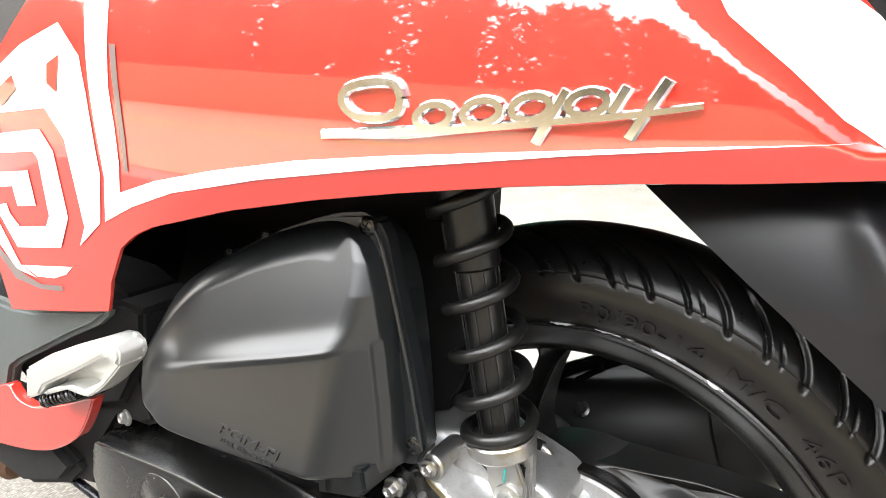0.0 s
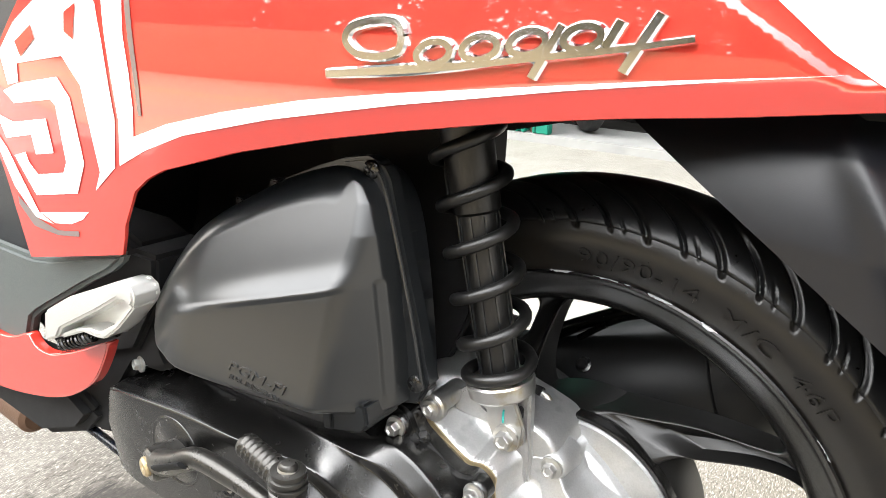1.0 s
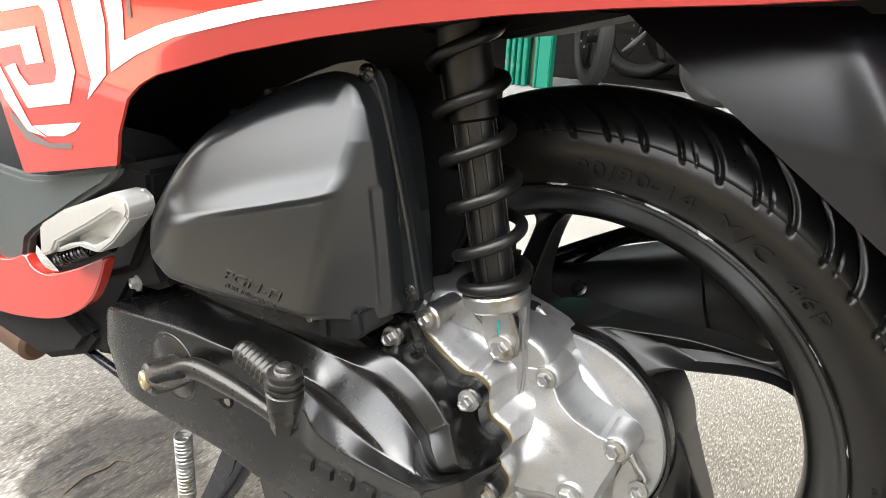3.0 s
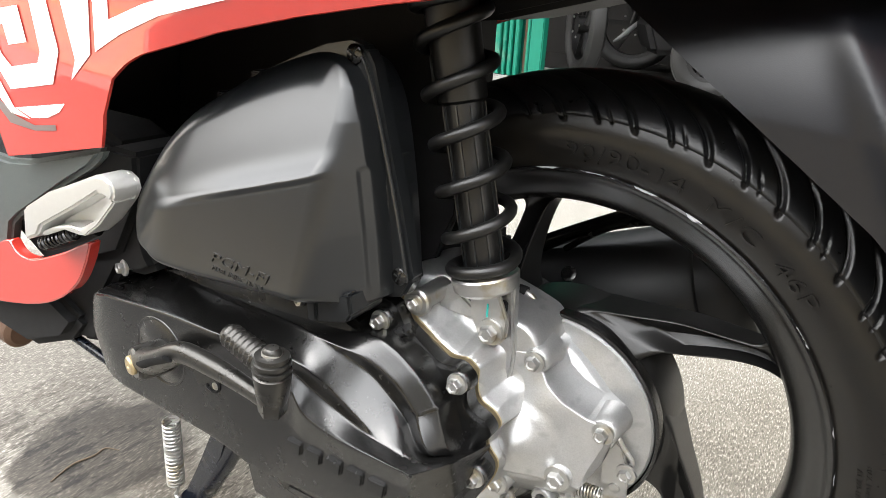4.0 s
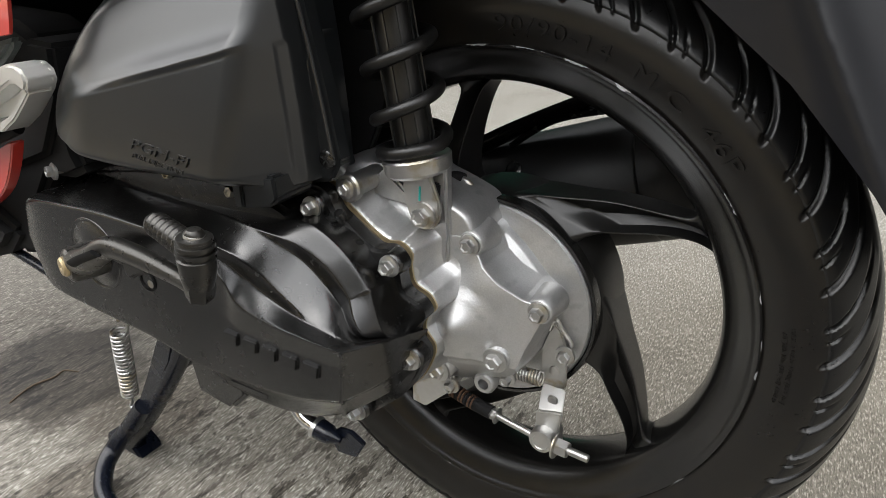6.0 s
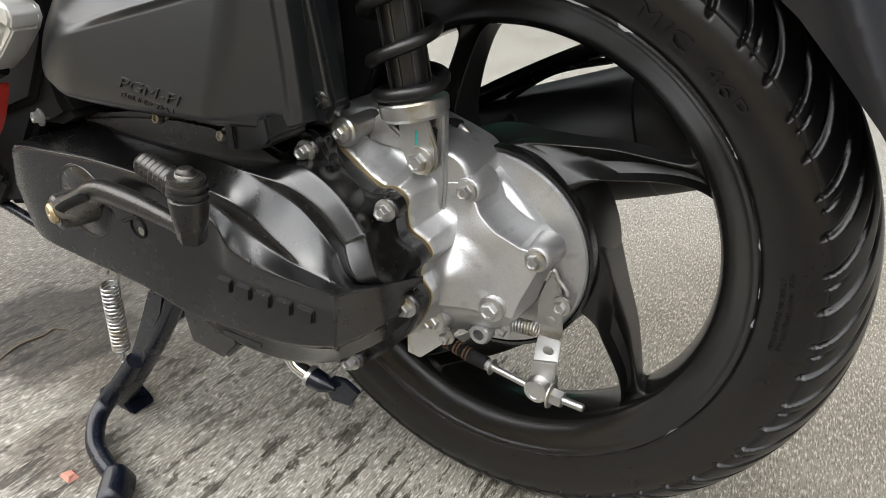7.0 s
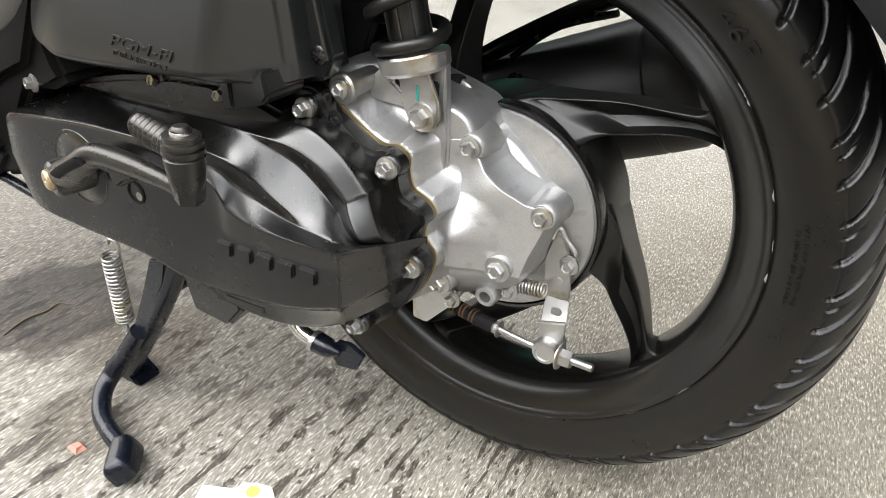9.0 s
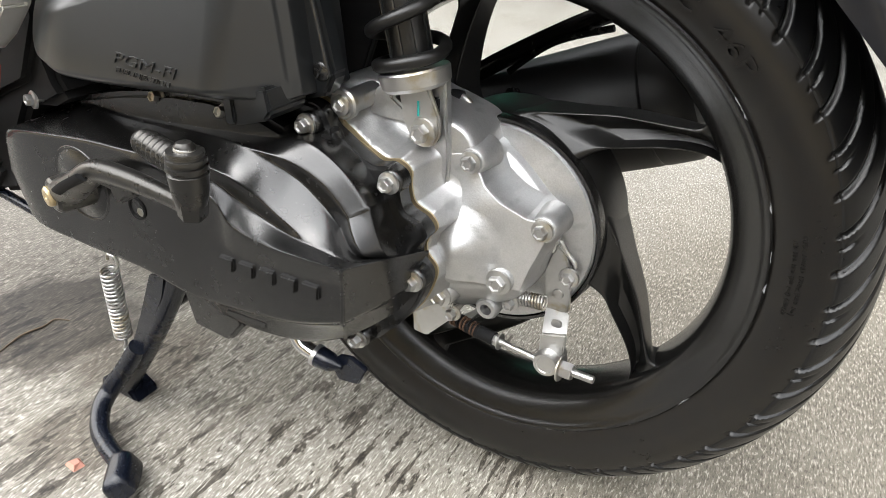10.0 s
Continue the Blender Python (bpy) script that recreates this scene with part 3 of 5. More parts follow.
part("inner_body", block(-0.62, -0.14, -0.02, 0.09, 0.34, 0.66, 0.01), DARK, scooter, "dull black inner bodywork")
part("under_tray", prism([(-0.14, 0.530), (-0.07, 0.536), (0.01, 0.556), (0.32, 0.575), (0.32, 0.66), (-0.14, 0.66)], -0.045, 0.045, 0.004), DARK, scooter, "dull black tray under the seat")


def roof_sheet():
    """Closes the body from flank to flank below the seat: an unseen sheet added to block sky light."""
    v = []
    for x in np.linspace(-0.43, 0.31, 60):
        z = float(np.interp(x, [-0.44, -0.41, -0.375, -0.345, -0.318, -0.27, 0.32], [0.52, 0.562, 0.595, 0.624, 0.65, 0.69, 0.69]))
        y = float(body_y(np.float64(x), np.float64(z))) + 0.003
        y = min(y, -0.01)
        v += [(x, y, z), (x, -y, z), (x, y + 0.004, z + 0.004), (x, -y - 0.004, z + 0.004)]
    f = []
    for i in range(59):
        a = 4 * i
        f += [(a, a + 1, a + 5, a + 4), (a + 2, a + 3, a + 7, a + 6)]
    return v, f


part("sky_block_sheet", roof_sheet(), DARK, scooter, "dull black unseen sheet that keeps sky light out of the body")

# rear mudguard
mud = [(0.013, 0.557), (0.099, 0.5), (0.169, 0.452), (0.217, 0.408), (0.26, 0.36), (0.30, 0.33), (0.36, 0.36), (0.36, 0.572), (0.14, 0.568), (-0.02, 0.556)]


def mud_side(sign):
    v, f = refined(([(x, 0, z) for x, z in mud], [tuple(range(len(mud)))]), 0.004)
    w = []
    for x, _, z in v:
        top = 0.557 - 0.075 * (x - 0.02)
        under = max(0.0, top - z)
        fold = x + 0.62 * (z - 0.53) - 0.146
        bulge = 0.44 * min(under, 0.05) - 2.2 * min(under, 0.05) ** 2 + 0.10 * max(0.0, under - 0.05)
        w.append((x, sign * (0.056 + bulge - 0.45 * (math.sqrt((z - top) ** 2 + 0.00002) + z - top) - 0.45 * max(0.0, fold) + 0.02 * math.exp(-(fold / 0.012) ** 2) * 0.25), z))
    inner = [(x, y - sign * 0.004, z) for x, y, z in w]
    return joined((w, f), (inner, f))


mudguard = part("mudguard", mud_side(-1), PLASTIC_FINE, scooter, "matt black grained plastic rear mudguard", 60)
part("mudguard_far_side", mud_side(1), PLASTIC_FINE, mudguard)
arch = [(0.10, 0.53), (0.17, 0.49), (0.235, 0.44), (0.28, 0.38), (0.30, 0.335)]
v, f = [], []
ap = curve_pts(arch, 30)
for x, z in ap:
    v += [(x, y, z + 0.012 - 0.012 * (y / 0.035) ** 2) for y in np.linspace(-0.034, 0.034, 9)]
f = [(i * 9 + k, i * 9 + k + 1, (i + 1) * 9 + k + 1, (i + 1) * 9 + k) for i in range(29) for k in range(8)]
part("mudguard_arch", joined((v, f), ([(x, y, z + 0.004) for x, y, z in v], f)), PLASTIC_FINE, mudguard)

# ---- rear wheel ----
WC = Vector((0, 0, 0.2545))
AT = Matrix.Translation(WC)


def tyre_geo():
    """A tyre turned from its cross-section, with curved grooves cut into the tread."""
    prof = curve_pts([(-0.026, 0.183), (-0.036, 0.190), (-0.0425, 0.203), (-0.0445, 0.214), (-0.0425, 0.2245), (-0.036, 0.2355), (-0.024, 0.2455), (-0.010, 0.2512), (0.0, 0.2525)], 112)
    prof = np.vstack([prof, [(-y, r) for y, r in prof[-2::-1]]])
    k, n = len(prof), 1624
    seg = np.gradient(prof, axis=0)
    nrm = np.stack([-seg[:, 1], seg[:, 0]], 1)
    nrm /= np.linalg.norm(nrm, axis=1)[:, None]
    nrm *= np.sign((nrm * (prof - [0, 0.2])).sum(1))[:, None]
    run = np.concatenate([[0], np.cumsum(np.linalg.norm(np.diff(prof, axis=0), axis=1))])
    half = run[-1] / 2
    c = run - half
    period = 2 * math.pi / 29
    arc = period * 0.245
    verts = []
    for i in range(n):
        a = 2 * math.pi * i / n
        cut = np.zeros(k)
        for start, lo, hi, width in ((0.0, 0.004, 0.0555, 0.0030), (0.31, 0.036, 0.0530, 0.0014), (0.5, 0.012, 0.0545, 0.0023)):
            for sgn in (-1, 1):
                m = np.abs(c)
                centre = start * arc + 0.2968 + 0.4 * (0.055 - m) + 18.6 * np.clip(0.055 - m, 0, 1) ** 2 + (0.5 * arc if sgn > 0 else 0)
                lean = 0.4 + 37.2 * np.clip(0.055 - m, 0, 1)
                off = ((a * 0.245 - centre + 0.5 * arc) % arc - 0.5 * arc) / np.sqrt(1 + lean ** 2)
                depth = (1 - step(np.abs(off), width * 0.15, width * 1.05)) * step(m, lo, lo + 0.022) * (1 - step(m, hi - 0.006, hi + 0.001))
                cut = np.maximum(cut, np.where(np.sign(c) == sgn, depth, 0))
        ledge = 0.0014 * (1 - step(np.abs(c), 0.0496, 0.0508))
        p = prof + nrm * (ledge - 0.0034 * cut)[:, None]
        verts += [(r * math.cos(a), y, r * math.sin(a)) for y, r in p]
    faces = [(i * k + q, i * k + q + 1, ((i + 1) % n) * k + q + 1, ((i + 1) % n) * k + q) for i in range(n) for q in range(k - 1)]
    return moved((verts, faces), AT)


wheel = part("rear_wheel", lathe([(-0.036, 0.02), (-0.036, 0.0775), (-0.0350, 0.0795), (-0.0325, 0.0815), (-0.0285, 0.0835), (-0.0235, 0.0850), (-0.016, 0.0862), (-0.006, 0.0870), (0.012, 0.0870), (0.04, 0.06), (0.04, 0.02)], 96, AT), SPOKE, scooter, "black cast alloy rear wheel with a worn rim edge")
RIM = mat("worn_satin_black_rim", (0.0048, 0.0046, 0.0044), 0.24, 0.0, 0.2, 150, 0.0, 1600, spread=0.02, spec=0.70)


def rim_wear(m):
    """Chipped bare metal on the outermost lip alone."""
    t = m.node_tree
    b = t.nodes["Principled BSDF"]
    col = b.inputs["Base Color"].links[0].from_socket
    co = t.nodes.new("ShaderNodeTexCoord")
    sub = t.nodes.new("ShaderNodeVectorMath")
    sub.operation = "SUBTRACT"
    sub.inputs[1].default_value = WC
    t.links.new(co.outputs["Object"], sub.inputs[0])
    flat = t.nodes.new("ShaderNodeVectorMath")
    flat.operation = "MULTIPLY"
    flat.inputs[1].default_value = (1, 0, 1)
    t.links.new(sub.outputs[0], flat.inputs[0])
    ln = t.nodes.new("ShaderNodeVectorMath")
    ln.operation = "LENGTH"
    t.links.new(flat.outputs[0], ln.inputs[0])
    n = t.nodes.new("ShaderNodeTexNoise")
    n.inputs["Scale"].default_value, n.inputs["Detail"].default_value = 55, 5
    t.links.new(co.outputs["Object"], n.inputs[0])
    thr = t.nodes.new("ShaderNodeMath")
    thr.operation = "MULTIPLY_ADD"
    thr.inputs[1].default_value, thr.inputs[2].default_value = -0.0137, 0.1985
    t.links.new(n.outputs[0], thr.inputs[0])
    gt = t.nodes.new("ShaderNodeMath")
    gt.operation = "GREATER_THAN"
    t.links.new(ln.outputs["Value"], gt.inputs[0])
    t.links.new(thr.outputs[0], gt.inputs[1])
    mix = t.nodes.new("ShaderNodeMix")
    mix.data_type = "RGBA"
    mix.inputs["B"].default_value = (0.3, 0.3, 0.31, 1)
    t.links.new(gt.outputs[0], mix.inputs["Factor"])
    t.links.new(col, mix.inputs["A"])
    t.links.new(mix.outputs["Result"], b.inputs["Base Color"])


rim_wear(RIM)
rim_prof = [(-0.031, 0.184), (-0.034, 0.1885), (-0.0360, 0.1905), (-0.0380, 0.1908), (-0.0392, 0.1895), (-0.0386, 0.1875), (-0.0368, 0.1855), (-0.0355, 0.1835), (-0.0340, 0.1805), (-0.0322, 0.1770), (-0.0302, 0.1735), (-0.0278, 0.1700), (-0.0250, 0.1670), (-0.0215, 0.1645), (-0.012, 0.1625), (0, 0.1615)]
rim_prof = rim_prof + [(-y, r) for y, r in rim_prof[-2::-1]] + [(0.02, 0.182), (-0.02, 0.182)]
part("rim", lathe(rim_prof, 180, AT, True), RIM, wheel, "satin black alloy rim with chipped lip", 30)


def wall_dust(m):
    """Brown road dust that clings to the tyre wall between bead and shoulder."""
    t = m.node_tree
    b = t.nodes["Principled BSDF"]
    col = b.inputs["Base Color"].links[0].from_socket
    co = t.nodes.new("ShaderNodeTexCoord")
    sub = t.nodes.new("ShaderNodeVectorMath")
    sub.operation = "SUBTRACT"
    sub.inputs[1].default_value = WC
    t.links.new(co.outputs["Object"], sub.inputs[0])
    flat = t.nodes.new("ShaderNodeVectorMath")
    flat.operation = "MULTIPLY"
    flat.inputs[1].default_value = (1, 0, 1)
    t.links.new(sub.outputs[0], flat.inputs[0])
    ln = t.nodes.new("ShaderNodeVectorMath")
    ln.operation = "LENGTH"
    t.links.new(flat.outputs[0], ln.inputs[0])
    n = t.nodes.new("ShaderNodeTexNoise")
    n.inputs["Scale"].default_value, n.inputs["Detail"].default_value = 90, 6
    t.links.new(co.outputs["Object"], n.inputs[0])
    band = t.nodes.new("ShaderNodeMapRange")
    for key, value in (("From Min", 0.2285), ("From Max", 0.2255), ("To Min", 0.0), ("To Max", 1.0)):
        band.inputs[key].default_value = value
    t.links.new(ln.outputs["Value"], band.inputs["Value"])
    mul = t.nodes.new("ShaderNodeMath")
    mul.operation = "MULTIPLY"
    t.links.new(band.outputs[0], mul.inputs[0])
    t.links.new(n.outputs[0], mul.inputs[1])
    mix = t.nodes.new("ShaderNodeMix")
    mix.data_type = "RGBA"
    mix.inputs["B"].default_value = (0.0105, 0.0086, 0.0064, 1)
    t.links.new(mul.outputs[0], mix.inputs["Factor"])
    t.links.new(col, mix.inputs["A"])
    t.links.new(mix.outputs["Result"], b.inputs["Base Color"])


wall_dust(RUBBER)
part("tyre", tyre_geo(), RUBBER, wheel, "black rubber scooter tyre with curved tread grooves", 32)


def spoke_geo():
    """One swept cast spoke that ends at the rim on +x: its trailing edge runs far round the hub; two raised edges and a deep sunk channel."""
    def edge_line(pts):
        return curve_pts([(r * math.cos(radians(a)), r * math.sin(radians(a))) for r, a in pts], 56)

    upper = edge_line([(0.0790, 74), (0.0835, 60), (0.0885, 48.5), (0.0965, 37), (0.107, 28), (0.120, 20), (0.134, 12.8), (0.148, 7.8), (0.159, 5.3), (0.167, 6.8), (0.1725, 11)])
    lower = edge_line([(0.0780, 14), (0.085, 15.5), (0.096, 14), (0.107, 11.2), (0.120, 7.6), (0.133, 4.4), (0.148, 0.8), (0.159, -2.2), (0.167, -6.0), (0.1725, -11)])
    rows = []
    for p, q in zip(lower, upper):
        r = 0.5 * (math.hypot(*p) + math.hypot(*q))
        wide = math.hypot(*(q - p))
        along = (q - p) / wide
        y = -0.0335 + 0.0075 * step(r, 0.079, 0.096) + 0.008 * step(r, 0.094, 0.145)
        sink = 0.014 * step(r, 0.091, 0.106) * (1 - step(r, 0.156, 0.168))
        b = 0.0018 + 0.0060 * (1 - step(r, 0.082, 0.104))
        e = b + 0.0009
        arc = [(b * (1 - math.cos(a)), b * (1 - math.sin(a))) for a in (0, 0.4, 0.8, 1.2, 1.5708)]
        floor = max(e + 0.004, 0.40 * wide)
        draft = 0.010 * step(r, 0.080, 0.110) * (1 - step(r, 0.160, 0.172))
        sec = [(0.4 * draft, 0.014)] + [(u, y + d) for u, d in arc] + [(e, y), (e + 0.0008, y + 0.12 * sink), (e + 0.0030, y + 0.9 * sink), (floor, y + sink), (floor + 0.25 * (wide - e - floor), y + 0.85 * sink), (wide - e - 0.0012, y + 0.16 * sink), (wide - e, y)]
        sec += [(wide - u, y + d) for u, d in arc[::-1]] + [(wide - 0.12 * draft, y + b + 0.004), (wide - draft, 0.014)]
        rows.append([(p[0] + along[0] * t, yy, p[1] + along[1] * t) for t, yy in sec])
    v = [p for row in rows for p in row]
    k = len(rows[0])
    f = [(i * k + c, i * k + (c + 1) % k, (i + 1) * k + (c + 1) % k, (i + 1) * k + c) for i in range(len(rows) - 1) for c in range(k)]
    return v, f


spoke_mesh = mesh_of("spoke", spoke_geo(), SPOKE, 40)
for ang in (103, 31, -41, -113, 175):
    s = new("spoke", spoke_mesh)
    s.parent = wheel
    s.matrix_basis = AT @ Matrix.Rotation(radians(-ang), 4, "Y")


def tyre_words(words, start, radius, height, parent, name="lettering", gap=1.1, span=None):
    """Raised sidewall lettering that follows the wheel, from the angle start (degrees), read clockwise."""
    v, f = refined(text_geo(words, height, 0.0036 if height > 0.005 else 0.0022, gap), 0.003)
    wide = radians(span) * radius / max(x for x, y, z in v) if span else 1.0
    out = []
    for x, y, z in v:
        a = radians(start) - wide * x / radius
        r = radius + z
        side = np.interp(r, [0.190, 0.203, 0.214, 0.2245, 0.2355], [-0.036, -0.0425, -0.0445, -0.0425, -0.036])
        out.append((r * math.cos(a), side + y - 0.0002, r * math.sin(a)))
    return part(name, moved((out, f), AT), RUBBER, parent, "raised size lettering on the tyre wall")


tyre_words("90/90-14  M/C  46P", 93.8, 0.2006, 0.0102, wheel, gap=1.1, span=51.6)
tyre_words("MAX. LOAD 170kg (375 lbs)", 14, 0.2075, 0.0028, wheel, gap=1.15)
tyre_words("AT 225 kPa (33 psi) COLD", 13, 0.2025, 0.0028, wheel, gap=1.15)

# ---- air cleaner ----
AC_OUT = [(-0.085, 0.364), (-0.0855, 0.374), (-0.0890, 0.409), (-0.0942, 0.447), (-0.1003, 0.478), (-0.1075, 0.497), (-0.119, 0.5095), (-0.140, 0.5140), (-0.162, 0.5095), (-0.194, 0.4975), (-0.223, 0.4825), (-0.256, 0.4645), (-0.288, 0.4435), (-0.310, 0.421), (-0.319, 0.400), (-0.316, 0.381), (-0.300, 0.366), (-0.272, 0.3575), (-0.222, 0.3560), (-0.174, 0.3575), (-0.133, 0.3600), (-0.102, 0.3605)]
AC_RIGHT = ([0.350, 0.374, 0.409, 0.447, 0.478, 0.497, 0.512, 0.53], [-0.0850, -0.0855, -0.0890, -0.0942, -0.1003, -0.1075, -0.119, -0.15])


def signed(x, z, loop):
    d = line_dist(x, z, loop + loop[:1])[0]
    return np.where(inside(x, z, loop), d, -d)


def smooth_max(a, b, k):
    return np.maximum(a, b) + np.clip(k - np.abs(a - b), 0, k) ** 2 / (4 * k)


def ac_ridge(x):
    return 0.431 + 0.31 * (x + 0.167) + 1.2 * np.clip(x + 0.135, 0, 1) ** 2


def ac_height(x, z):
    """The face of the housing: a leaning front, a proud brow over a sunk lower panel, and a stepped flank towards the wheel."""
    above = z - ac_ridge(x)
    y = -0.3694 + 0.0316 * x + 0.449 * z + 5.0 * np.clip(-0.225 - x, 0, 1) ** 2
    brow = np.exp(-(np.clip(above, 0, 1) / 0.0085) ** 2) * step(above, -0.0045, 0.0008)
    y = y - 0.0036 * brow * step(x, -0.245, -0.165) * (1 - step(x, -0.112, -0.098))
    panel = step(-above, -0.003, 0.006) * step(x + 0.5 * np.clip(0.385 - z, 0, 1), -0.2620, -0.2440)
    under = np.clip(-above, 0, 1)
    y = y + panel * (-0.0022 + 0.17 * under) + 2.0 * np.clip(0.385 - z, 0, 1) ** 2
    right = np.interp(z, *AC_RIGHT)
    lip = right - 0.0028
    flank = -0.1495 - 1.75 * (lip - x)
    side = -0.1325 - 9.0 * (right - x)
    y = smooth_max(y, flank, 0.011)
    y = y + 0.0022 * step(x - lip, -0.0030, -0.0018) * step(-above, 0.002, 0.006)
    return smooth_max(y, side, 0.004)


def ac_round(x, z):
    """How far in the rounding reaches: broad at the nose, middling on top, small below, none at the flank."""
    nose = step(-x, 0.235, 0.30)
    top = step(z - ac_ridge(x), 0.0, 0.03)
    near = step(np.interp(z, *AC_RIGHT) - x, 0.004, 0.030)
    return 0.0015 + near * (0.0135 + 0.006 * top + 0.022 * nose)


air_cleaner = part("air_cleaner", shell(AC_OUT, [(-0.235, 0.408), (-0.140, 0.440)], lambda x, z: np.full(x.shape, -0.1325), ac_height, ac_round, -0.10, 560, 150), PLASTIC, scooter, "satin black plastic air cleaner housing", 85)
FLANGE_OUT = [(-0.078, 0.362), (-0.0705, 0.376), (-0.081, 0.421), (-0.0935, 0.466), (-0.1055, 0.510), (-0.112, 0.5195), (-0.124, 0.5225), (-0.144, 0.5185), (-0.165, 0.5110), (-0.196, 0.4980), (-0.225, 0.4830), (-0.258, 0.4645), (-0.29, 0.443), (-0.30, 0.40), (-0.29, 0.372), (-0.24, 0.354), (-0.12, 0.350)]
part("flange", prism(FLANGE_OUT, -0.1325, -0.118, 0.0025), PLASTIC, air_cleaner)
part("flange_bead", tube([(x, -0.1330, z) for x, z in ((-0.0745, 0.375), (-0.0845, 0.421), (-0.0965, 0.466), (-0.1085, 0.505), (-0.116, 0.5165))], 0.0014, 40, 8), PLASTIC, air_cleaner)
for x, z in ((-0.2045, 0.4930), (-0.2420, 0.4740)):
    part("flange_clip", block(x - 0.004, x + 0.004, -0.1365, -0.124, z - 0.0025, z + 0.0025, 0.001), PLASTIC, air_cleaner)
for x, y, z in ((-0.1185, -0.1325, 0.515), (-0.080, -0.1325, 0.3775)):
    screw = part("screw", moved(lathe([(0.004, 0.003), (0, 0.0062), (-0.0016, 0.0060), (-0.0026, 0.0045), (-0.0028, 0.0)], 24), toward((x, y, z), (0, -1, 0))), SATIN, air_cleaner, "dark cross-head screw")
    cross = joined(block(-0.0036, 0.0036, -0.0031, -0.0026, -0.0006, 0.0006, 0), block(-0.0006, 0.0006, -0.0031, -0.0026, -0.0036, 0.0036, 0))
    part("slot", moved(cross, toward((x, y, z), (0.1, -1, 0.05)) @ Matrix.Rotation(0.5, 4, "Y")), DARK, screw)
part("drain_foot", joined(prism([(-0.1255, 0.366), (-0.0925, 0.374), (-0.0900, 0.359), (-0.0945, 0.353), (-0.1235, 0.3445)], -0.170, -0.135, 0.002), prism([(-0.1275, 0.363), (-0.1195, 0.366), (-0.1185, 0.3475), (-0.1265, 0.3455)], -0.172, -0.150, 0.0012)), PLASTIC, air_cleaner)


def plate_words(words, p, q, y, height, depth, material, parent, name, gap=1.0, slant=0.25, label=""):
    """Raised words along the line from p to q in the x-z plane at depth y."""
    v, f = text_geo(words, 1.0, depth, gap)
    w = max(a[0] for a in v)
    run = Vector((q[0] - p[0], 0, q[1] - p[1]))
    k = run.length / w
    ux = run.normalized()
    uz = Vector((-ux.z, 0, ux.x))
    out = []
    for a, b, c in v:
        w = Vector((p[0], y + b, p[1])) + ux * (a * k + slant * c * height) + uz * (c * height)
        out.append((w.x, w.y + float(ac_height(np.array([w.x]), np.array([w.z]))[0]), w.z))
    return part(name, (out, f), material, parent, label)


plate_words("PGM-FI", (-0.1865, 0.3815), (-0.1375, 0.3775), 0.0, 0.0062, 0.0022, PLASTIC, air_cleaner, "lettering", label="raised lettering in black plastic")
plate_words("FUEL INJECTION", (-0.1840, 0.3760), (-0.1410, 0.3725), 0.0, 0.0030, 0.0016, PLASTIC, air_cleaner, "small_lettering", label="small raised lettering in black plastic")

# ---- drive case ----
def loft(rows, steps, per=26, bevel=0.0011, shift=None, corner=0):
    """A skin over rows of (x, y, z) control points, creased along the rows; steps: how finely each band is cut."""
    g = np.array(rows, float)
    if corner:
        g = np.insert(g, corner, g[:, corner], 1)
    cols = []
    for i in range(g.shape[1] - 1):
        a, b, c, d = (g[:, max(i - 1, 0)], g[:, i], g[:, i + 1], g[:, min(i + 2, g.shape[1] - 1)])
        for u in np.linspace(0, 1, per, endpoint=False):
            cols.append(0.5 * (2 * b + (c - a) * u + (2 * a - 5 * b + 4 * c - d) * u * u + (3 * b - a - 3 * c + d) * u ** 3))
    cols.append(g[:, -1])
    g = np.stack(cols, 1)
    out = [g[0]]
    for k in range(len(g) - 1):
        span = np.linalg.norm(g[k + 1] - g[k], axis=1)[:, None] + 1e-9
        cut = np.minimum(bevel / span, 0.3)
        if k:
            before = np.linalg.norm(g[k] - g[k - 1], axis=1)[:, None] + 1e-9
            p = g[k] + (g[k - 1] - g[k]) * np.minimum(bevel / before, 0.3)
            q = g[k] + (g[k + 1] - g[k]) * cut
            out += [p, 0.25 * p + 0.5 * g[k] + 0.25 * q, q]
        last = k == len(g) - 2
        for u in np.linspace(0, 1, steps[k] + 2)[1:-1]:
            out.append(g[k] + (g[k + 1] - g[k]) * (cut + u * (1 - 2 * cut)))
        if last:
            out.append(g[-1])
    g = np.stack(out)
    if shift:
        g[..., 1] += shift(g[..., 0], g[..., 1], g[..., 2])
    h, w = g.shape[:2]
    return [tuple(p) for p in g.reshape(-1, 3)], [(i * w + j, i * w + j + 1, (i + 1) * w + j + 1, (i + 1) * w + j) for i in range(h - 1) for j in range(w - 1)]


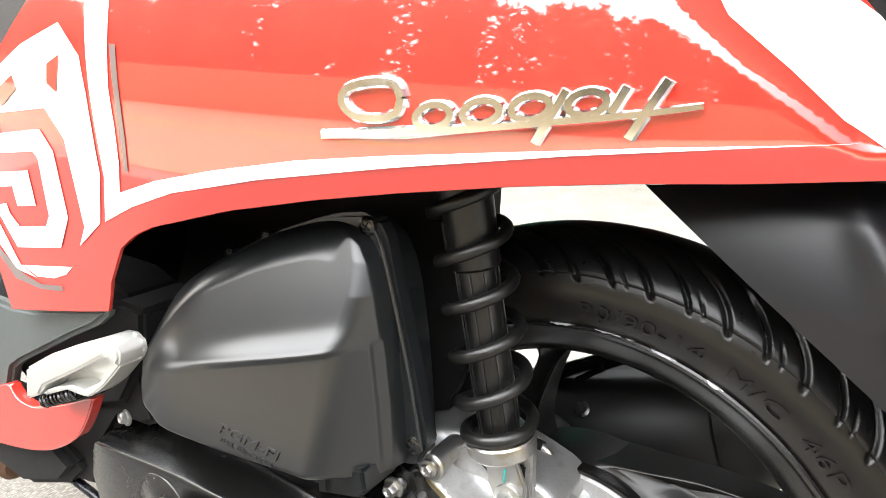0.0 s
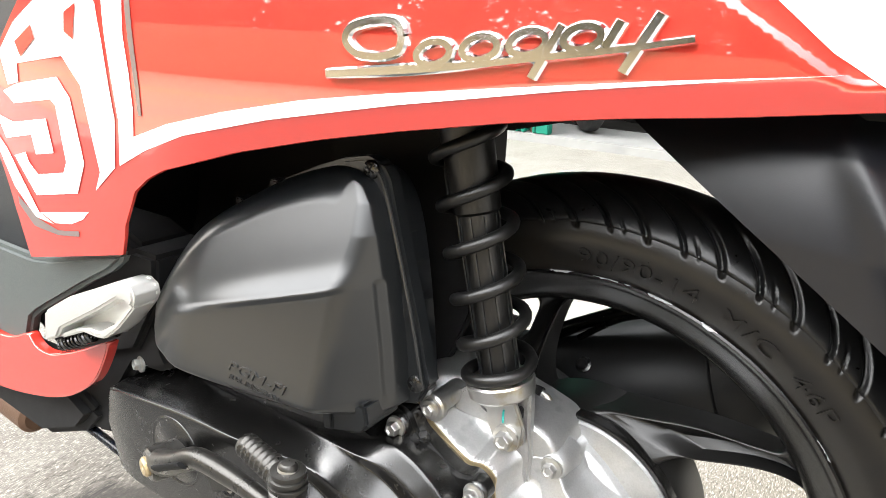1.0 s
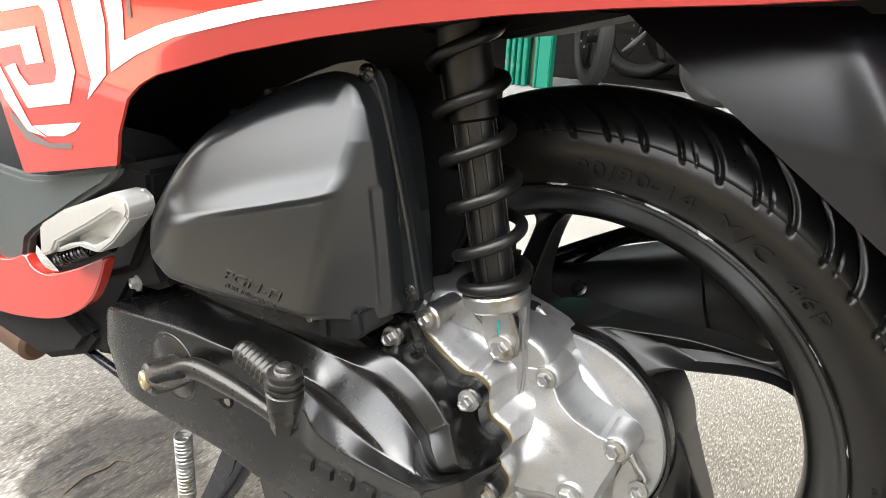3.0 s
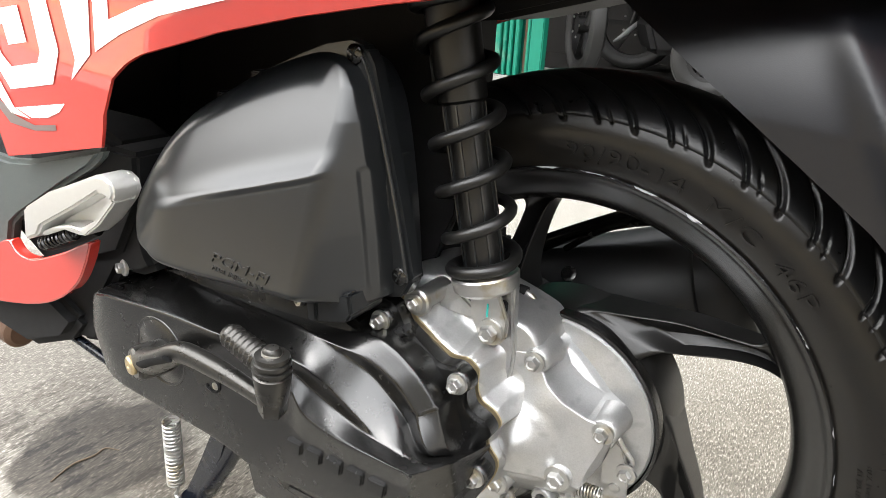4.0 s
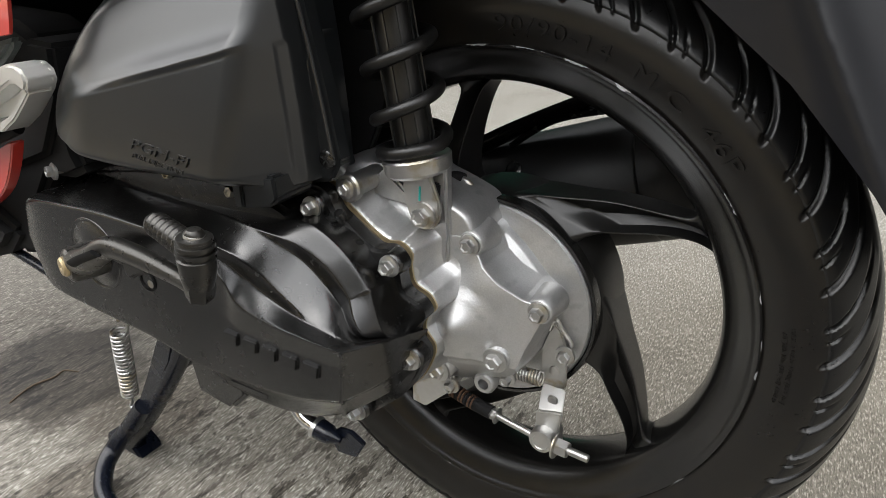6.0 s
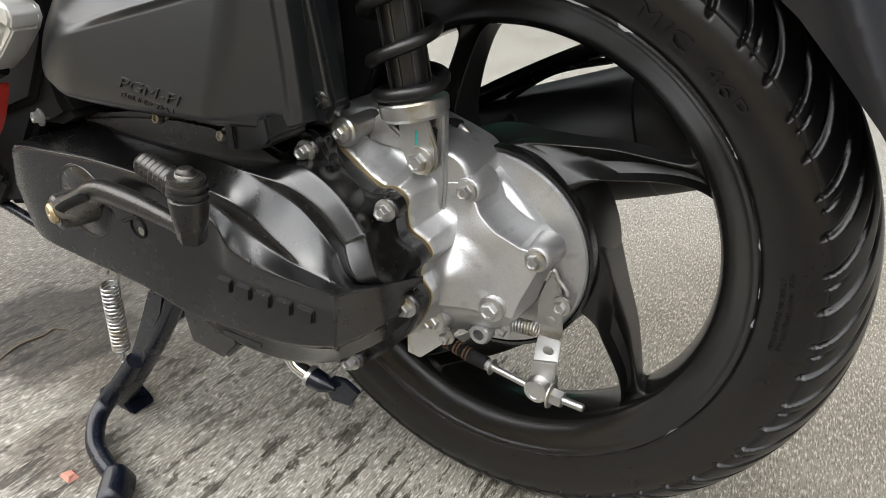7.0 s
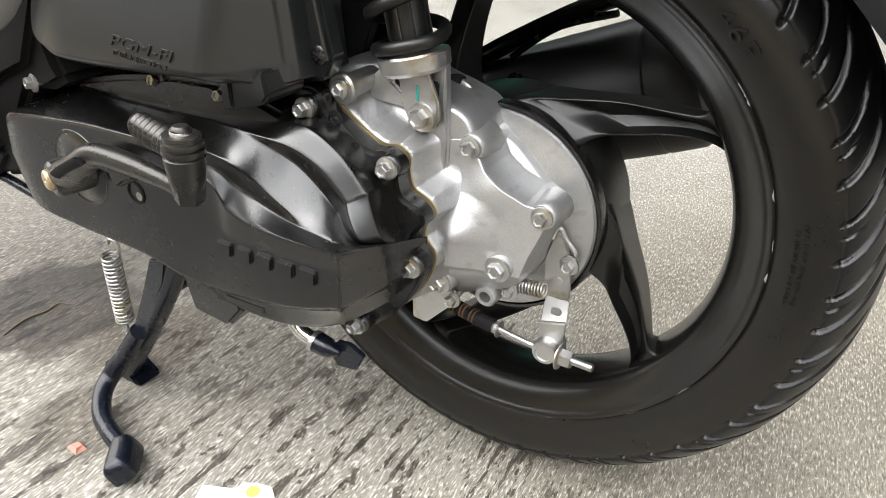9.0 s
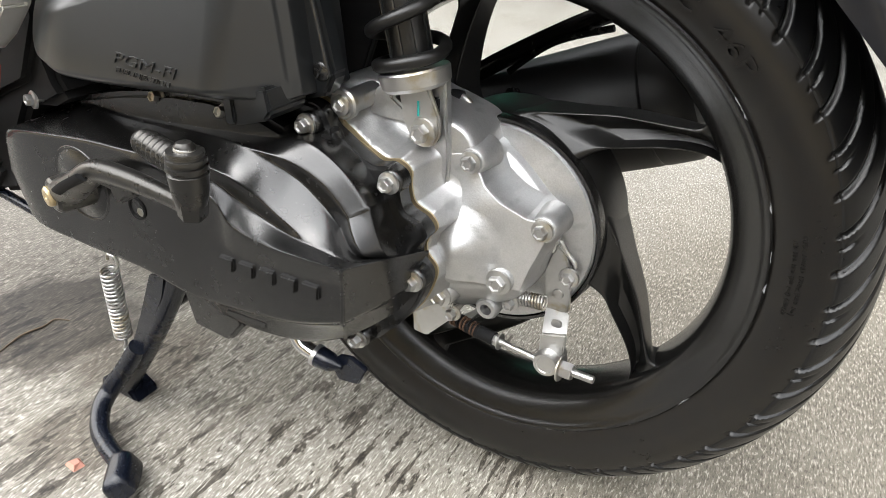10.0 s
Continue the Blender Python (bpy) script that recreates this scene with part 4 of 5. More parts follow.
CASE_ROWS = [
    [(-0.376, -0.112, 0.306), (-0.376, -0.112, 0.306), (-0.352, -0.112, 0.311), (-0.309, -0.112, 0.323), (-0.243, -0.112, 0.324), (-0.170, -0.112, 0.329), (-0.13, -0.112, 0.334), (-0.092, -0.112, 0.338), (-0.054, -0.112, 0.324), (-0.033, -0.112, 0.3), (-0.022, -0.112, 0.264), (-0.022, -0.112, 0.262)],
    [(-0.378, -0.115, 0.305), (-0.375, -0.135, 0.305), (-0.352, -0.14, 0.311), (-0.309, -0.14, 0.323), (-0.243, -0.14, 0.324), (-0.168, -0.146, 0.329), (-0.119, -0.15, 0.333), (-0.083, -0.15, 0.337), (-0.055, -0.15, 0.324), (-0.035, -0.15, 0.303), (-0.022, -0.15, 0.273), (-0.02, -0.115, 0.262)],
    [(-0.38, -0.115, 0.304), (-0.374, -0.15, 0.304), (-0.352, -0.15, 0.309), (-0.309, -0.15, 0.322), (-0.243, -0.15, 0.323), (-0.163, -0.158, 0.328), (-0.111, -0.164, 0.33), (-0.087, -0.16, 0.325), (-0.064, -0.159, 0.316), (-0.045, -0.159, 0.298), (-0.029, -0.162, 0.276), (-0.022, -0.115, 0.262)],
    [(-0.381, -0.115, 0.301), (-0.376, -0.152, 0.301), (-0.352, -0.154, 0.308), (-0.306, -0.154, 0.320), (-0.240, -0.154, 0.321), (-0.161, -0.161, 0.326), (-0.11, -0.165, 0.327), (-0.086, -0.158, 0.315), (-0.069, -0.157, 0.303), (-0.053, -0.157, 0.288), (-0.034, -0.162, 0.274), (-0.022, -0.115, 0.26)],
    [(-0.388, -0.115, 0.29), (-0.384, -0.168, 0.289), (-0.35, -0.187, 0.303), (-0.262, -0.187, 0.313), (-0.197, -0.1865, 0.316), (-0.139, -0.182, 0.318), (-0.11, -0.178, 0.308), (-0.086, -0.176, 0.294), (-0.065, -0.176, 0.285), (-0.042, -0.177, 0.282), (-0.028, -0.168, 0.277), (-0.018, -0.115, 0.262)],
    [(-0.388, -0.115, 0.288), (-0.385, -0.169, 0.287), (-0.352, -0.1878, 0.301), (-0.262, -0.1878, 0.311), (-0.197, -0.187, 0.3135), (-0.142, -0.181, 0.309), (-0.117, -0.177, 0.297), (-0.088, -0.176, 0.286), (-0.064, -0.178, 0.2825), (-0.04, -0.179, 0.2805), (-0.026, -0.17, 0.277), (-0.016, -0.115, 0.262)],
    [(-0.389, -0.115, 0.284), (-0.386, -0.17, 0.283), (-0.354, -0.188, 0.296), (-0.262, -0.188, 0.307), (-0.197, -0.188, 0.31), (-0.137, -0.187, 0.301), (-0.116, -0.189, 0.285), (-0.085, -0.19, 0.28), (-0.056, -0.191, 0.281), (-0.025, -0.192, 0.283), (-0.012, -0.167, 0.282), (-0.012, -0.115, 0.264)],
    [(-0.392, -0.115, 0.262), (-0.389, -0.17, 0.262), (-0.366, -0.187, 0.262), (-0.262, -0.188, 0.265), (-0.2, -0.188, 0.266), (-0.142, -0.186, 0.268), (-0.118, -0.187, 0.262), (-0.086, -0.188, 0.262), (-0.058, -0.189, 0.265), (-0.0265, -0.19, 0.27), (-0.012, -0.165, 0.272), (-0.012, -0.115, 0.258)],
    [(-0.384, -0.115, 0.23), (-0.38, -0.17, 0.23), (-0.356, -0.187, 0.222), (-0.288, -0.188, 0.219), (-0.22, -0.188, 0.219), (-0.176, -0.187, 0.212), (-0.148, -0.186, 0.213), (-0.114, -0.187, 0.218), (-0.069, -0.188, 0.227), (-0.03, -0.188, 0.241), (-0.011, -0.163, 0.252), (-0.013, -0.115, 0.246)],
    [(-0.382, -0.115, 0.227), (-0.378, -0.16, 0.226), (-0.354, -0.18, 0.218), (-0.288, -0.181, 0.215), (-0.22, -0.181, 0.215), (-0.178, -0.18, 0.208), (-0.15, -0.18, 0.207), (-0.115, -0.181, 0.212), (-0.07, -0.182, 0.221), (-0.033, -0.182, 0.235), (-0.013, -0.158, 0.247), (-0.016, -0.115, 0.242)],
    [(-0.38, -0.115, 0.225), (-0.376, -0.15, 0.223), (-0.353, -0.165, 0.215), (-0.288, -0.168, 0.211), (-0.222, -0.168, 0.210), (-0.182, -0.172, 0.199), (-0.154, -0.176, 0.195), (-0.114, -0.177, 0.195), (-0.071, -0.177, 0.203), (-0.039, -0.174, 0.217), (-0.018, -0.15, 0.23), (-0.022, -0.115, 0.228)],
    [(-0.378, -0.112, 0.224), (-0.374, -0.112, 0.221), (-0.352, -0.112, 0.214), (-0.288, -0.112, 0.21), (-0.222, -0.112, 0.208), (-0.182, -0.112, 0.194), (-0.154, -0.112, 0.186), (-0.112, -0.112, 0.186), (-0.07, -0.112, 0.194), (-0.044, -0.112, 0.206), (-0.028, -0.112, 0.22), (-0.026, -0.112, 0.222)],
]
CASE_ROWS = [[(x + 0.006 * float(step(-x, 0.335, 0.37)), y, z) for x, y, z in row] for row in CASE_ROWS]
CASE = loft(CASE_ROWS, (4, 6, 4, 14, 4, 8, 22, 30, 3, 4, 5), 28, 0.0010, None, 9)
CASE_GRID = np.array(CASE[0])


def on_case(x, z):
    near = (CASE_GRID[:, 0] - x) ** 2 + (CASE_GRID[:, 2] - z) ** 2 + 9 * (CASE_GRID[:, 1] > -0.16)
    return float(CASE_GRID[near.argmin(), 1])


drive_case = part("drive_case", CASE, SATIN, scooter, "satin black drive case cover with swept ridges", 42)
part("round_cap", moved(lathe([(0.004, 0.0300), (-0.0002, 0.0300), (-0.0008, 0.0293), (-0.0008, 0.0285), (0.0000, 0.0278), (0.0000, 0.0272), (-0.0006, 0.0264), (-0.0006, 0.0)], 72), toward((-0.271, -0.1880, 0.276), (0, -1, 0))), SATIN, drive_case, "flat round cap on the case", 50)
hole = part("sight_hole", moved(lathe([(0.006, 0.0088), (-0.0008, 0.0088), (-0.0012, 0.0082), (-0.0012, 0.0074), (0.0, 0.0070), (0.0006, 0.0070), (0.0006, 0.0)], 40), toward((-0.210, -0.1880, 0.272), (0, -1, 0))), DARK, drive_case, "round hole in the case")
part("bolt_tip", moved(lathe([(0.002, 0.0035), (-0.0006, 0.0033), (-0.001, 0.0)], 16), toward((-0.2075, -0.1878, 0.2695), (0, -1, 0))), ZINC, hole, "bright bolt tip in the hole")
part("duct_mouth", joined(prism([(-0.197, 0.210), (-0.188, 0.171), (-0.152, 0.169), (-0.134, 0.190), (-0.138, 0.206)], -0.176, -0.142, 0.003), prism([(-0.144, 0.205), (-0.1435, 0.199), (-0.106, 0.202), (-0.104, 0.208)], -0.180, -0.142, 0.001), prism([(-0.152, 0.204), (-0.150, 0.172), (-0.112, 0.2)], -0.150, -0.142, 0.0005)), SATIN, drive_case, "open cooling duct mouth")
for k in range(5):
    x, z = -0.1270 + 0.0187 * k, 0.2525 + 0.0014 * k
    y = on_case(x, z)
    part("raised_bar", prism([(x - 0.0082, z - 0.0058), (x + 0.0062, z - 0.0052), (x + 0.0078, z + 0.0058), (x - 0.0066, z + 0.0052)], y - 0.0024, y + 0.003, 0.0012), SATIN, drive_case, "raised plain bar in place of a maker's mark")
FL_OUT = [(-0.122, 0.338), (-0.110, 0.350), (-0.097, 0.355), (-0.085, 0.351), (-0.079, 0.341), (-0.070, 0.335), (-0.058, 0.327), (-0.046, 0.322), (-0.035, 0.3235), (-0.026, 0.3175), (-0.026, 0.307), (-0.0225, 0.296), (-0.0105, 0.2905), (-0.0055, 0.282), (-0.0125, 0.272), (-0.0135, 0.263), (-0.0055, 0.253), (-0.0065, 0.241), (-0.016, 0.220), (-0.036, 0.196), (-0.057, 0.180), (-0.10, 0.18), (-0.15, 0.20), (-0.18, 0.26), (-0.15, 0.32)]
flange_case = part("case_flange", prism(FL_OUT, -0.131, -0.1155, 0.0025, 220), SATIN, scooter, "black scalloped crankcase flange", 40)
part("gasket", prism([(x + 0.0006, z + (0.0008 if z > 0.27 else 0.0)) for x, z in FL_OUT], -0.1155, -0.1140, 0.0, 220), GOLD, flange_case, "thin brass-coloured gasket")
for p in ((-0.030, -0.139, 0.316), (-0.011, -0.141, 0.251), (-0.093, -0.140, 0.342), (-0.057, -0.143, 0.187)):
    part("boss", moved(lathe([(0.010, 0.0088), (0.003, 0.0084), (0, 0.0080), (-0.001, 0.0070)], 28), toward((p[0], p[1] + 0.006, p[2]), (0, -1, 0))), SATIN, flange_case)
    bolt((p[0], p[1] + 0.0045, p[2]), flange_case, 0.0092)
part("stud", moved(lathe([(0.012, 0.004), (-0.004, 0.004), (-0.006, 0.003)], 20), toward((-0.074, -0.128, 0.336), (0, -0.6, 1))), SATIN, flange_case)

# ---- gear case ----
CRANK_OUT = [(-0.150, 0.330), (-0.118, 0.352), (-0.098, 0.362), (-0.078, 0.364), (-0.062, 0.360), (-0.044, 0.352), (-0.022, 0.346), (-0.004, 0.338), (0.006, 0.318), (0.010, 0.296), (0.012, 0.268), (0.008, 0.240), (-0.006, 0.212), (-0.030, 0.192), (-0.060, 0.182), (-0.10, 0.19), (-0.14, 0.24)]
GEAR_OUT = [(-0.060, 0.330), (-0.025, 0.3275), (-0.004, 0.3275), (0.012, 0.3205), (0.027, 0.3095), (0.047, 0.2905), (0.0575, 0.2840), (0.0595, 0.276), (0.0560, 0.262), (0.0505, 0.244), (0.0470, 0.230), (0.036, 0.214), (0.016, 0.203), (-0.009, 0.189), (-0.037, 0.194), (-0.06, 0.22), (-0.07, 0.28)]
COVER = [(-0.030, 0.322), (-0.014, 0.3265), (0.000, 0.3290), (0.0078, 0.3255), (0.0090, 0.316), (0.0145, 0.308), (0.027, 0.2985), (0.042, 0.2905), (0.054, 0.2890), (0.061, 0.284), (0.062, 0.275), (0.058, 0.266), (0.0525, 0.250), (0.0490, 0.234), (0.044, 0.222), (0.032, 0.210), (0.013, 0.199), (-0.012, 0.186), (-0.04, 0.19), (-0.06, 0.26)]


def crank_height(x, z):
    d = np.clip(-signed(x, z, FL_OUT), 0, 0.08)
    return -0.1135 + 0.029 * (1 - np.exp(-d / 0.0032)) + 0.12 * d


def gear_height(x, z):
    """A leaning cover with a shaft dome and a broad swell, over a lower terrace that slopes down to the brake plate."""
    terrace = -0.046 - 0.9 * np.clip(signed(x, z, GEAR_OUT), 0, 0.022)
    y = -0.1476 + 0.2418 * x + 0.2057 * z
    y = y + 1.0 * np.clip(0.236 - z, 0, 1) - 0.004 * np.exp(-((x - 0.016) ** 2 + (z - 0.292) ** 2) / 0.018 ** 2)
    y = y + 0.006 * np.exp(-((x + 0.016) ** 2 + (z - 0.298) ** 2) / 0.016 ** 2)
    r = np.hypot(x - 0.001, z - 0.2615) / 0.026
    y = y - 0.0120 * np.exp(-(r / 0.62) ** 2) - 0.0015 * (1 - step(r, 0.75, 1.1))
    y = y + 0.0022 * np.exp(-((z - 0.2315 - 0.3 * (x - 0.01)) / 0.004) ** 2) * step(-x, -0.03, -0.01)
    return terrace + (y - terrace) * step(signed(x, z, COVER), -0.0015, 0.0045)


gear_case = part("gear_case", shell(GEAR_OUT, [(-0.03, 0.275), (0.025, 0.275)], lambda x, z: np.full(x.shape, -0.036), gear_height, 0.004, -0.02, 560, 130), ALU, scooter, "bare cast aluminium final gear case", 85)
part("crankcase", shell(CRANK_OUT, [(-0.08, 0.275), (-0.055, 0.275)], lambda x, z: np.full(x.shape, -0.070), crank_height, 0.004, -0.03, 360, 80), ALU, gear_case, "bare cast aluminium crankcase", 85)
part("backing_plate", lathe([(-0.022, 0.05), (-0.026, 0.0792), (-0.0385, 0.0795), (-0.0410, 0.0780), (-0.0415, 0.069), (-0.043, 0.066), (-0.043, 0.01)], 96, AT), ALU, gear_case, "round aluminium brake backing plate", 30)
part("drum_ring", lathe([(-0.020, 0.083), (-0.0375, 0.0836), (-0.0395, 0.0830), (-0.0395, 0.0806), (-0.020, 0.0802)], 96, AT, True), SATIN, wheel, "black brake drum edge")
for x, y, z, s in ((0.0, -0.0825, 0.319, 0.0095), (0.053, -0.0775, 0.2805, 0.0095), (0.0305, -0.0915, 0.2405, 0.0118), (-0.016, -0.0905, 0.2125, 0.0115)):
    part("boss", moved(lathe([(0.024, 0.0125), (0.010, 0.0108), (0.0015, 0.0098), (0.0, 0.0085)], 28), toward((x, y, z), (0, -1, 0))), ALU, gear_case)
    bolt((x, y, z), gear_case, s)
bolt((-0.0115, -0.0775, 0.1915), gear_case, 0.0085, stem=0.03)
bolt((0.032, -0.0700, 0.2120), gear_case, 0.008, stem=0.03)
part("lug", moved(lathe([(0.02, 0.009), (-0.004, 0.009), (-0.006, 0.0075), (-0.006, 0.0045), (0.004, 0.0042)], 28), toward((0.0155, -0.072, 0.2035), (0, -1, 0))), ALU, gear_case)
part("bracket_plate", prism([(-0.046, 0.187), (-0.010, 0.203), (-0.014, 0.184), (-0.033, 0.163), (-0.045, 0.164)], -0.082, -0.078, 0.001), ZINC, gear_case)
part("bushing", moved(lathe([(0.04, 0.0080), (0.004, 0.0080), (0.004, 0.0104), (0.0, 0.0104), (-0.0015, 0.0092), (-0.0015, 0.0)], 32), toward((-0.0775, -0.1165, 0.353), (0, -1, 0))), ZINC, gear_case)
bolt((-0.0775, -0.1185, 0.353), gear_case, 0.0085, head=0.003, name="collar_bolt")
part("strut", prism([(-0.036, 0.374), (-0.0185, 0.374), (-0.0170, 0.345), (-0.0140, 0.322), (-0.0155, 0.289), (-0.0190, 0.288), (-0.0215, 0.303), (-0.0220, 0.317), (-0.0270, 0.321), (-0.0320, 0.330), (-0.034, 0.345)], -0.0875, -0.0785, 0.0018), ALU, gear_case, "cast lug behind the shock absorber")
part("web", prism([(-0.076, 0.352), (-0.066, 0.362), (-0.062, 0.372), (-0.056, 0.371), (-0.056, 0.356), (-0.044, 0.348), (-0.046, 0.340), (-0.075, 0.340)], -0.092, -0.076, 0.002), ALU, gear_case)
pipe = part("breather_pipe", tube([(-0.0215, -0.044, 0.320), (-0.0213, -0.044, 0.338), (-0.0245, -0.044, 0.3455), (-0.0310, -0.044, 0.3480)], 0.0032, 24), ZINC, gear_case, "short bent metal breather pipe")
part("hose_end", tube([(-0.0290, -0.044, 0.3476), (-0.036, -0.044, 0.3478), (-0.044, -0.044, 0.344)], 0.0050, 14), DARK, pipe, "black rubber hose end")

# ---- shock absorber ----
SH0, SH1 = Vector((-0.042, -0.087, 0.376)), Vector((-0.0825, -0.0875, 0.555))
ax = (SH1 - SH0).normalized()
SHM = toward(SH0, ax)
shock = part("shock_absorber", lathe([(0.0, 0.006), (0.0, 0.0136), (-0.114, 0.0136), (-0.116, 0.0160), (-0.135, 0.0168), (-0.18, 0.0175), (-0.18, 0.006)], 18, SHM), SPOKE, scooter, "black rear shock absorber with a coil spring", 25)
for k in range(9):
    a = 2 * math.pi * k / 9
    part("tube_rib", moved(block(-0.0006, 0.0006, -0.113, -0.004, 0.0132, 0.0144, 0), SHM @ Matrix.Rotation(a, 4, "Y")), PLASTIC, shock)
part("coil_spring", helix(SH0 + ax * 0.004, SH0 + ax * 0.178, 0.0226, 0.0043, 5.3, 0.7, phase=0.95), SPOKE, shock, "thick black coil spring")
part("collar_slot", moved(block(-0.003, 0.003, -0.146, -0.128, 0.0155, 0.0178, 0.0005), SHM @ Matrix.Rotation(radians(150), 4, "Y")), DARK, shock)
part("spring_seat", lathe([(-0.001, 0.010), (0.0, 0.0228), (0.0015, 0.0238), (0.010, 0.0230), (0.0125, 0.0205), (0.0125, 0.008)], 48, SHM), ZINC, shock, "pale metal spring seat")
clevis = part("clevis", joined(
    prism([(-0.0485, 0.3635), (-0.042, 0.366), (-0.027, 0.370), (-0.0245, 0.364), (-0.0175, 0.349), (-0.0175, 0.336), (-0.0235, 0.328), (-0.0335, 0.327), (-0.0405, 0.333), (-0.0460, 0.345)], -0.0960, -0.0912, 0.0015),
    prism([(-0.0470, 0.361), (-0.027, 0.368), (-0.027, 0.372), (-0.0470, 0.369)], -0.0955, -0.080, 0.001)), ZINC, shock, "zinc-plated lower fork of the shock absorber")
part("web", prism([(-0.040, 0.330), (-0.022, 0.330), (-0.022, 0.3600), (-0.038, 0.3600)], -0.0905, -0.080, 0.001), DARK, clevis)
bolt((-0.0290, -0.0962, 0.338), clevis, 0.0118, head=0.007)
part("paint_mark", block(-0.0335, -0.0323, -0.0966, -0.0958, 0.348, 0.358, 0), TEAL, clevis, "green inspection mark")

BARK = mat("bark", (0.12, 0.09, 0.06), 0.9, 0, 0.3, 20, 0.4, 60)
# ---- silencer ----
MU0, MU1 = Vector((-0.17, 0.125, 0.227)), Vector((0.108, 0.125, 0.338))
mu_len = (MU1 - MU0).length
silencer = part("silencer", lathe([(0.0, 0.03), (-0.01, 0.05), (-0.03, 0.058), (-mu_len + 0.045, 0.058), (-mu_len + 0.043, 0.0565), (-mu_len + 0.041, 0.0565), (-mu_len + 0.039, 0.058), (-mu_len + 0.012, 0.057), (-mu_len + 0.002, 0.050), (-mu_len, 0.042), (-mu_len, 0.0)], 72, toward(MU0, MU1 - MU0)), MATT, scooter, "satin black exhaust silencer behind the wheel")
bolt((-0.043, 0.074, 0.318), silencer, 0.009, d=(0, -0.8, 0.6), material=SATIN)
part("silencer_stay", joined(tube([(-0.10, 0.10, 0.318), (-0.06, 0.10, 0.344), (0.0, 0.10, 0.378), (0.05, 0.10, 0.402)], 0.011, 30, 10, 0.35), tube([(-0.06, 0.10, 0.330), (-0.02, 0.10, 0.361), (0.03, 0.10, 0.379)], 0.003, 24, 8)), SATIN, silencer)
part("swing_arm", tube([(-0.12, 0.055, 0.30), (-0.06, 0.052, 0.30), (0.0, 0.05, 0.2545)], [0.016, 0.015, 0.018], 24, 14), DARK, scooter, "dull black axle carrier on the far side")
part("axle", lathe([(-0.02, 0.008), (0.075, 0.008), (0.075, 0.0)], 20, AT), ZINC, wheel)

# ---- brake linkage ----
arm = part("brake_arm", joined(
    prism([(0.0525, 0.249), (0.0555, 0.2565), (0.0605, 0.2525), (0.0655, 0.240), (0.0685, 0.224), (0.0700, 0.204), (0.0515, 0.197), (0.0490, 0.214), (0.0482, 0.234)], -0.0490, -0.0455, 0.0008),
    moved(prism([(0.0515, 0.0), (0.0700, 0.0), (0.0760, 0.0225), (0.0575, 0.0225)], -0.0018, 0.0018, 0.0008), Matrix.Translation((0, -0.0475, 0.2015)) @ Matrix.Rotation(radians(120), 4, "X")),
    prism([(0.0585, 0.196), (0.0780, 0.202), (0.0775, 0.188), (0.0770, 0.176), (0.0715, 0.168), (0.0630, 0.168), (0.0590, 0.175)], -0.0745, -0.0710, 0.001)), ZINC, gear_case, "bent zinc-plated brake arm")
part("pivot_barrel", moved(lathe([(0.018, 0.0095), (0.0, 0.0098), (-0.0025, 0.009), (-0.003, 0.0065), (-0.002, 0.006), (-0.002, 0.0)], 36), toward((0.0675, -0.0800, 0.1765), (0, -1, 0))), ZINC, arm)
bolt((0.0665, -0.0490, 0.2335), arm, 0.0095, head=0.005)
for p in ((0.0600, -0.0490, 0.2170), (0.0650, -0.0590, 0.1985)):
    part("rivet", moved(lathe([(0.0, 0.0042), (-0.0012, 0.0040), (-0.0016, 0.003), (-0.0016, 0.0)], 24), toward(p, (0, -1, 0))), ZINC, arm)
part("indicator_hook", tube([(0.0520, -0.0475, 0.2500), (0.0545, -0.049, 0.2585), (0.0575, -0.049, 0.2600), (0.0610, -0.048, 0.2535), (0.0690, -0.047, 0.2440), (0.0680, -0.046, 0.2390)], 0.0017, 40, 8), ZINC, arm)
part("cam_boot", lathe([(-0.005, 0.010), (-0.008, 0.0105), (-0.010, 0.009), (-0.013, 0.0095), (-0.015, 0.006)], 24, toward((0.048, -0.036, 0.248), (0, -1, 0)) @ Matrix.Translation((0, 0.012, 0))), RUST, gear_case, "rusty brake cam shaft")
rod = part("brake_rod", joined(tube([(0.022, -0.0745, 0.1775), (0.0675, -0.0790, 0.1765), (0.104, -0.0820, 0.1790)], 0.0026, 30, 10), *[tube([(x, -0.0805 - 0.08 * (x - 0.085), 0.1778 + 0.065 * (x - 0.085)), (x + 0.0006, -0.0805 - 0.08 * (x - 0.085), 0.1779 + 0.065 * (x - 0.085))], 0.0031, 3, 10) for x in np.arange(0.086, 0.103, 0.0014)]), ZINC, arm, "threaded brake rod")
part("adjuster_nut", moved(bolt_geo(0.012, 0.009, 0.001, 0.002), toward((0.0785, -0.0800, 0.1772), (1, -0.08, 0.065))), ZINC, rod)
part("lock_nut", moved(bolt_geo(0.008, 0.006, 0.0008, 0.002), toward((0.0285, -0.0752, 0.1773), (-1, 0.08, 0))), ZINC, rod)
part("cable_boot", tube([(0.023, -0.0745, 0.1775), (0.013, -0.0735, 0.1780), (0.011, -0.0733, 0.1781), (-0.002, -0.0720, 0.1785), (-0.014, -0.070, 0.181), (-0.05, -0.064, 0.192)], [0.0054, 0.0054, 0.0042, 0.0048, 0.0040, 0.0036], 40, 14), DARK, rod, "black rubber cable boot")
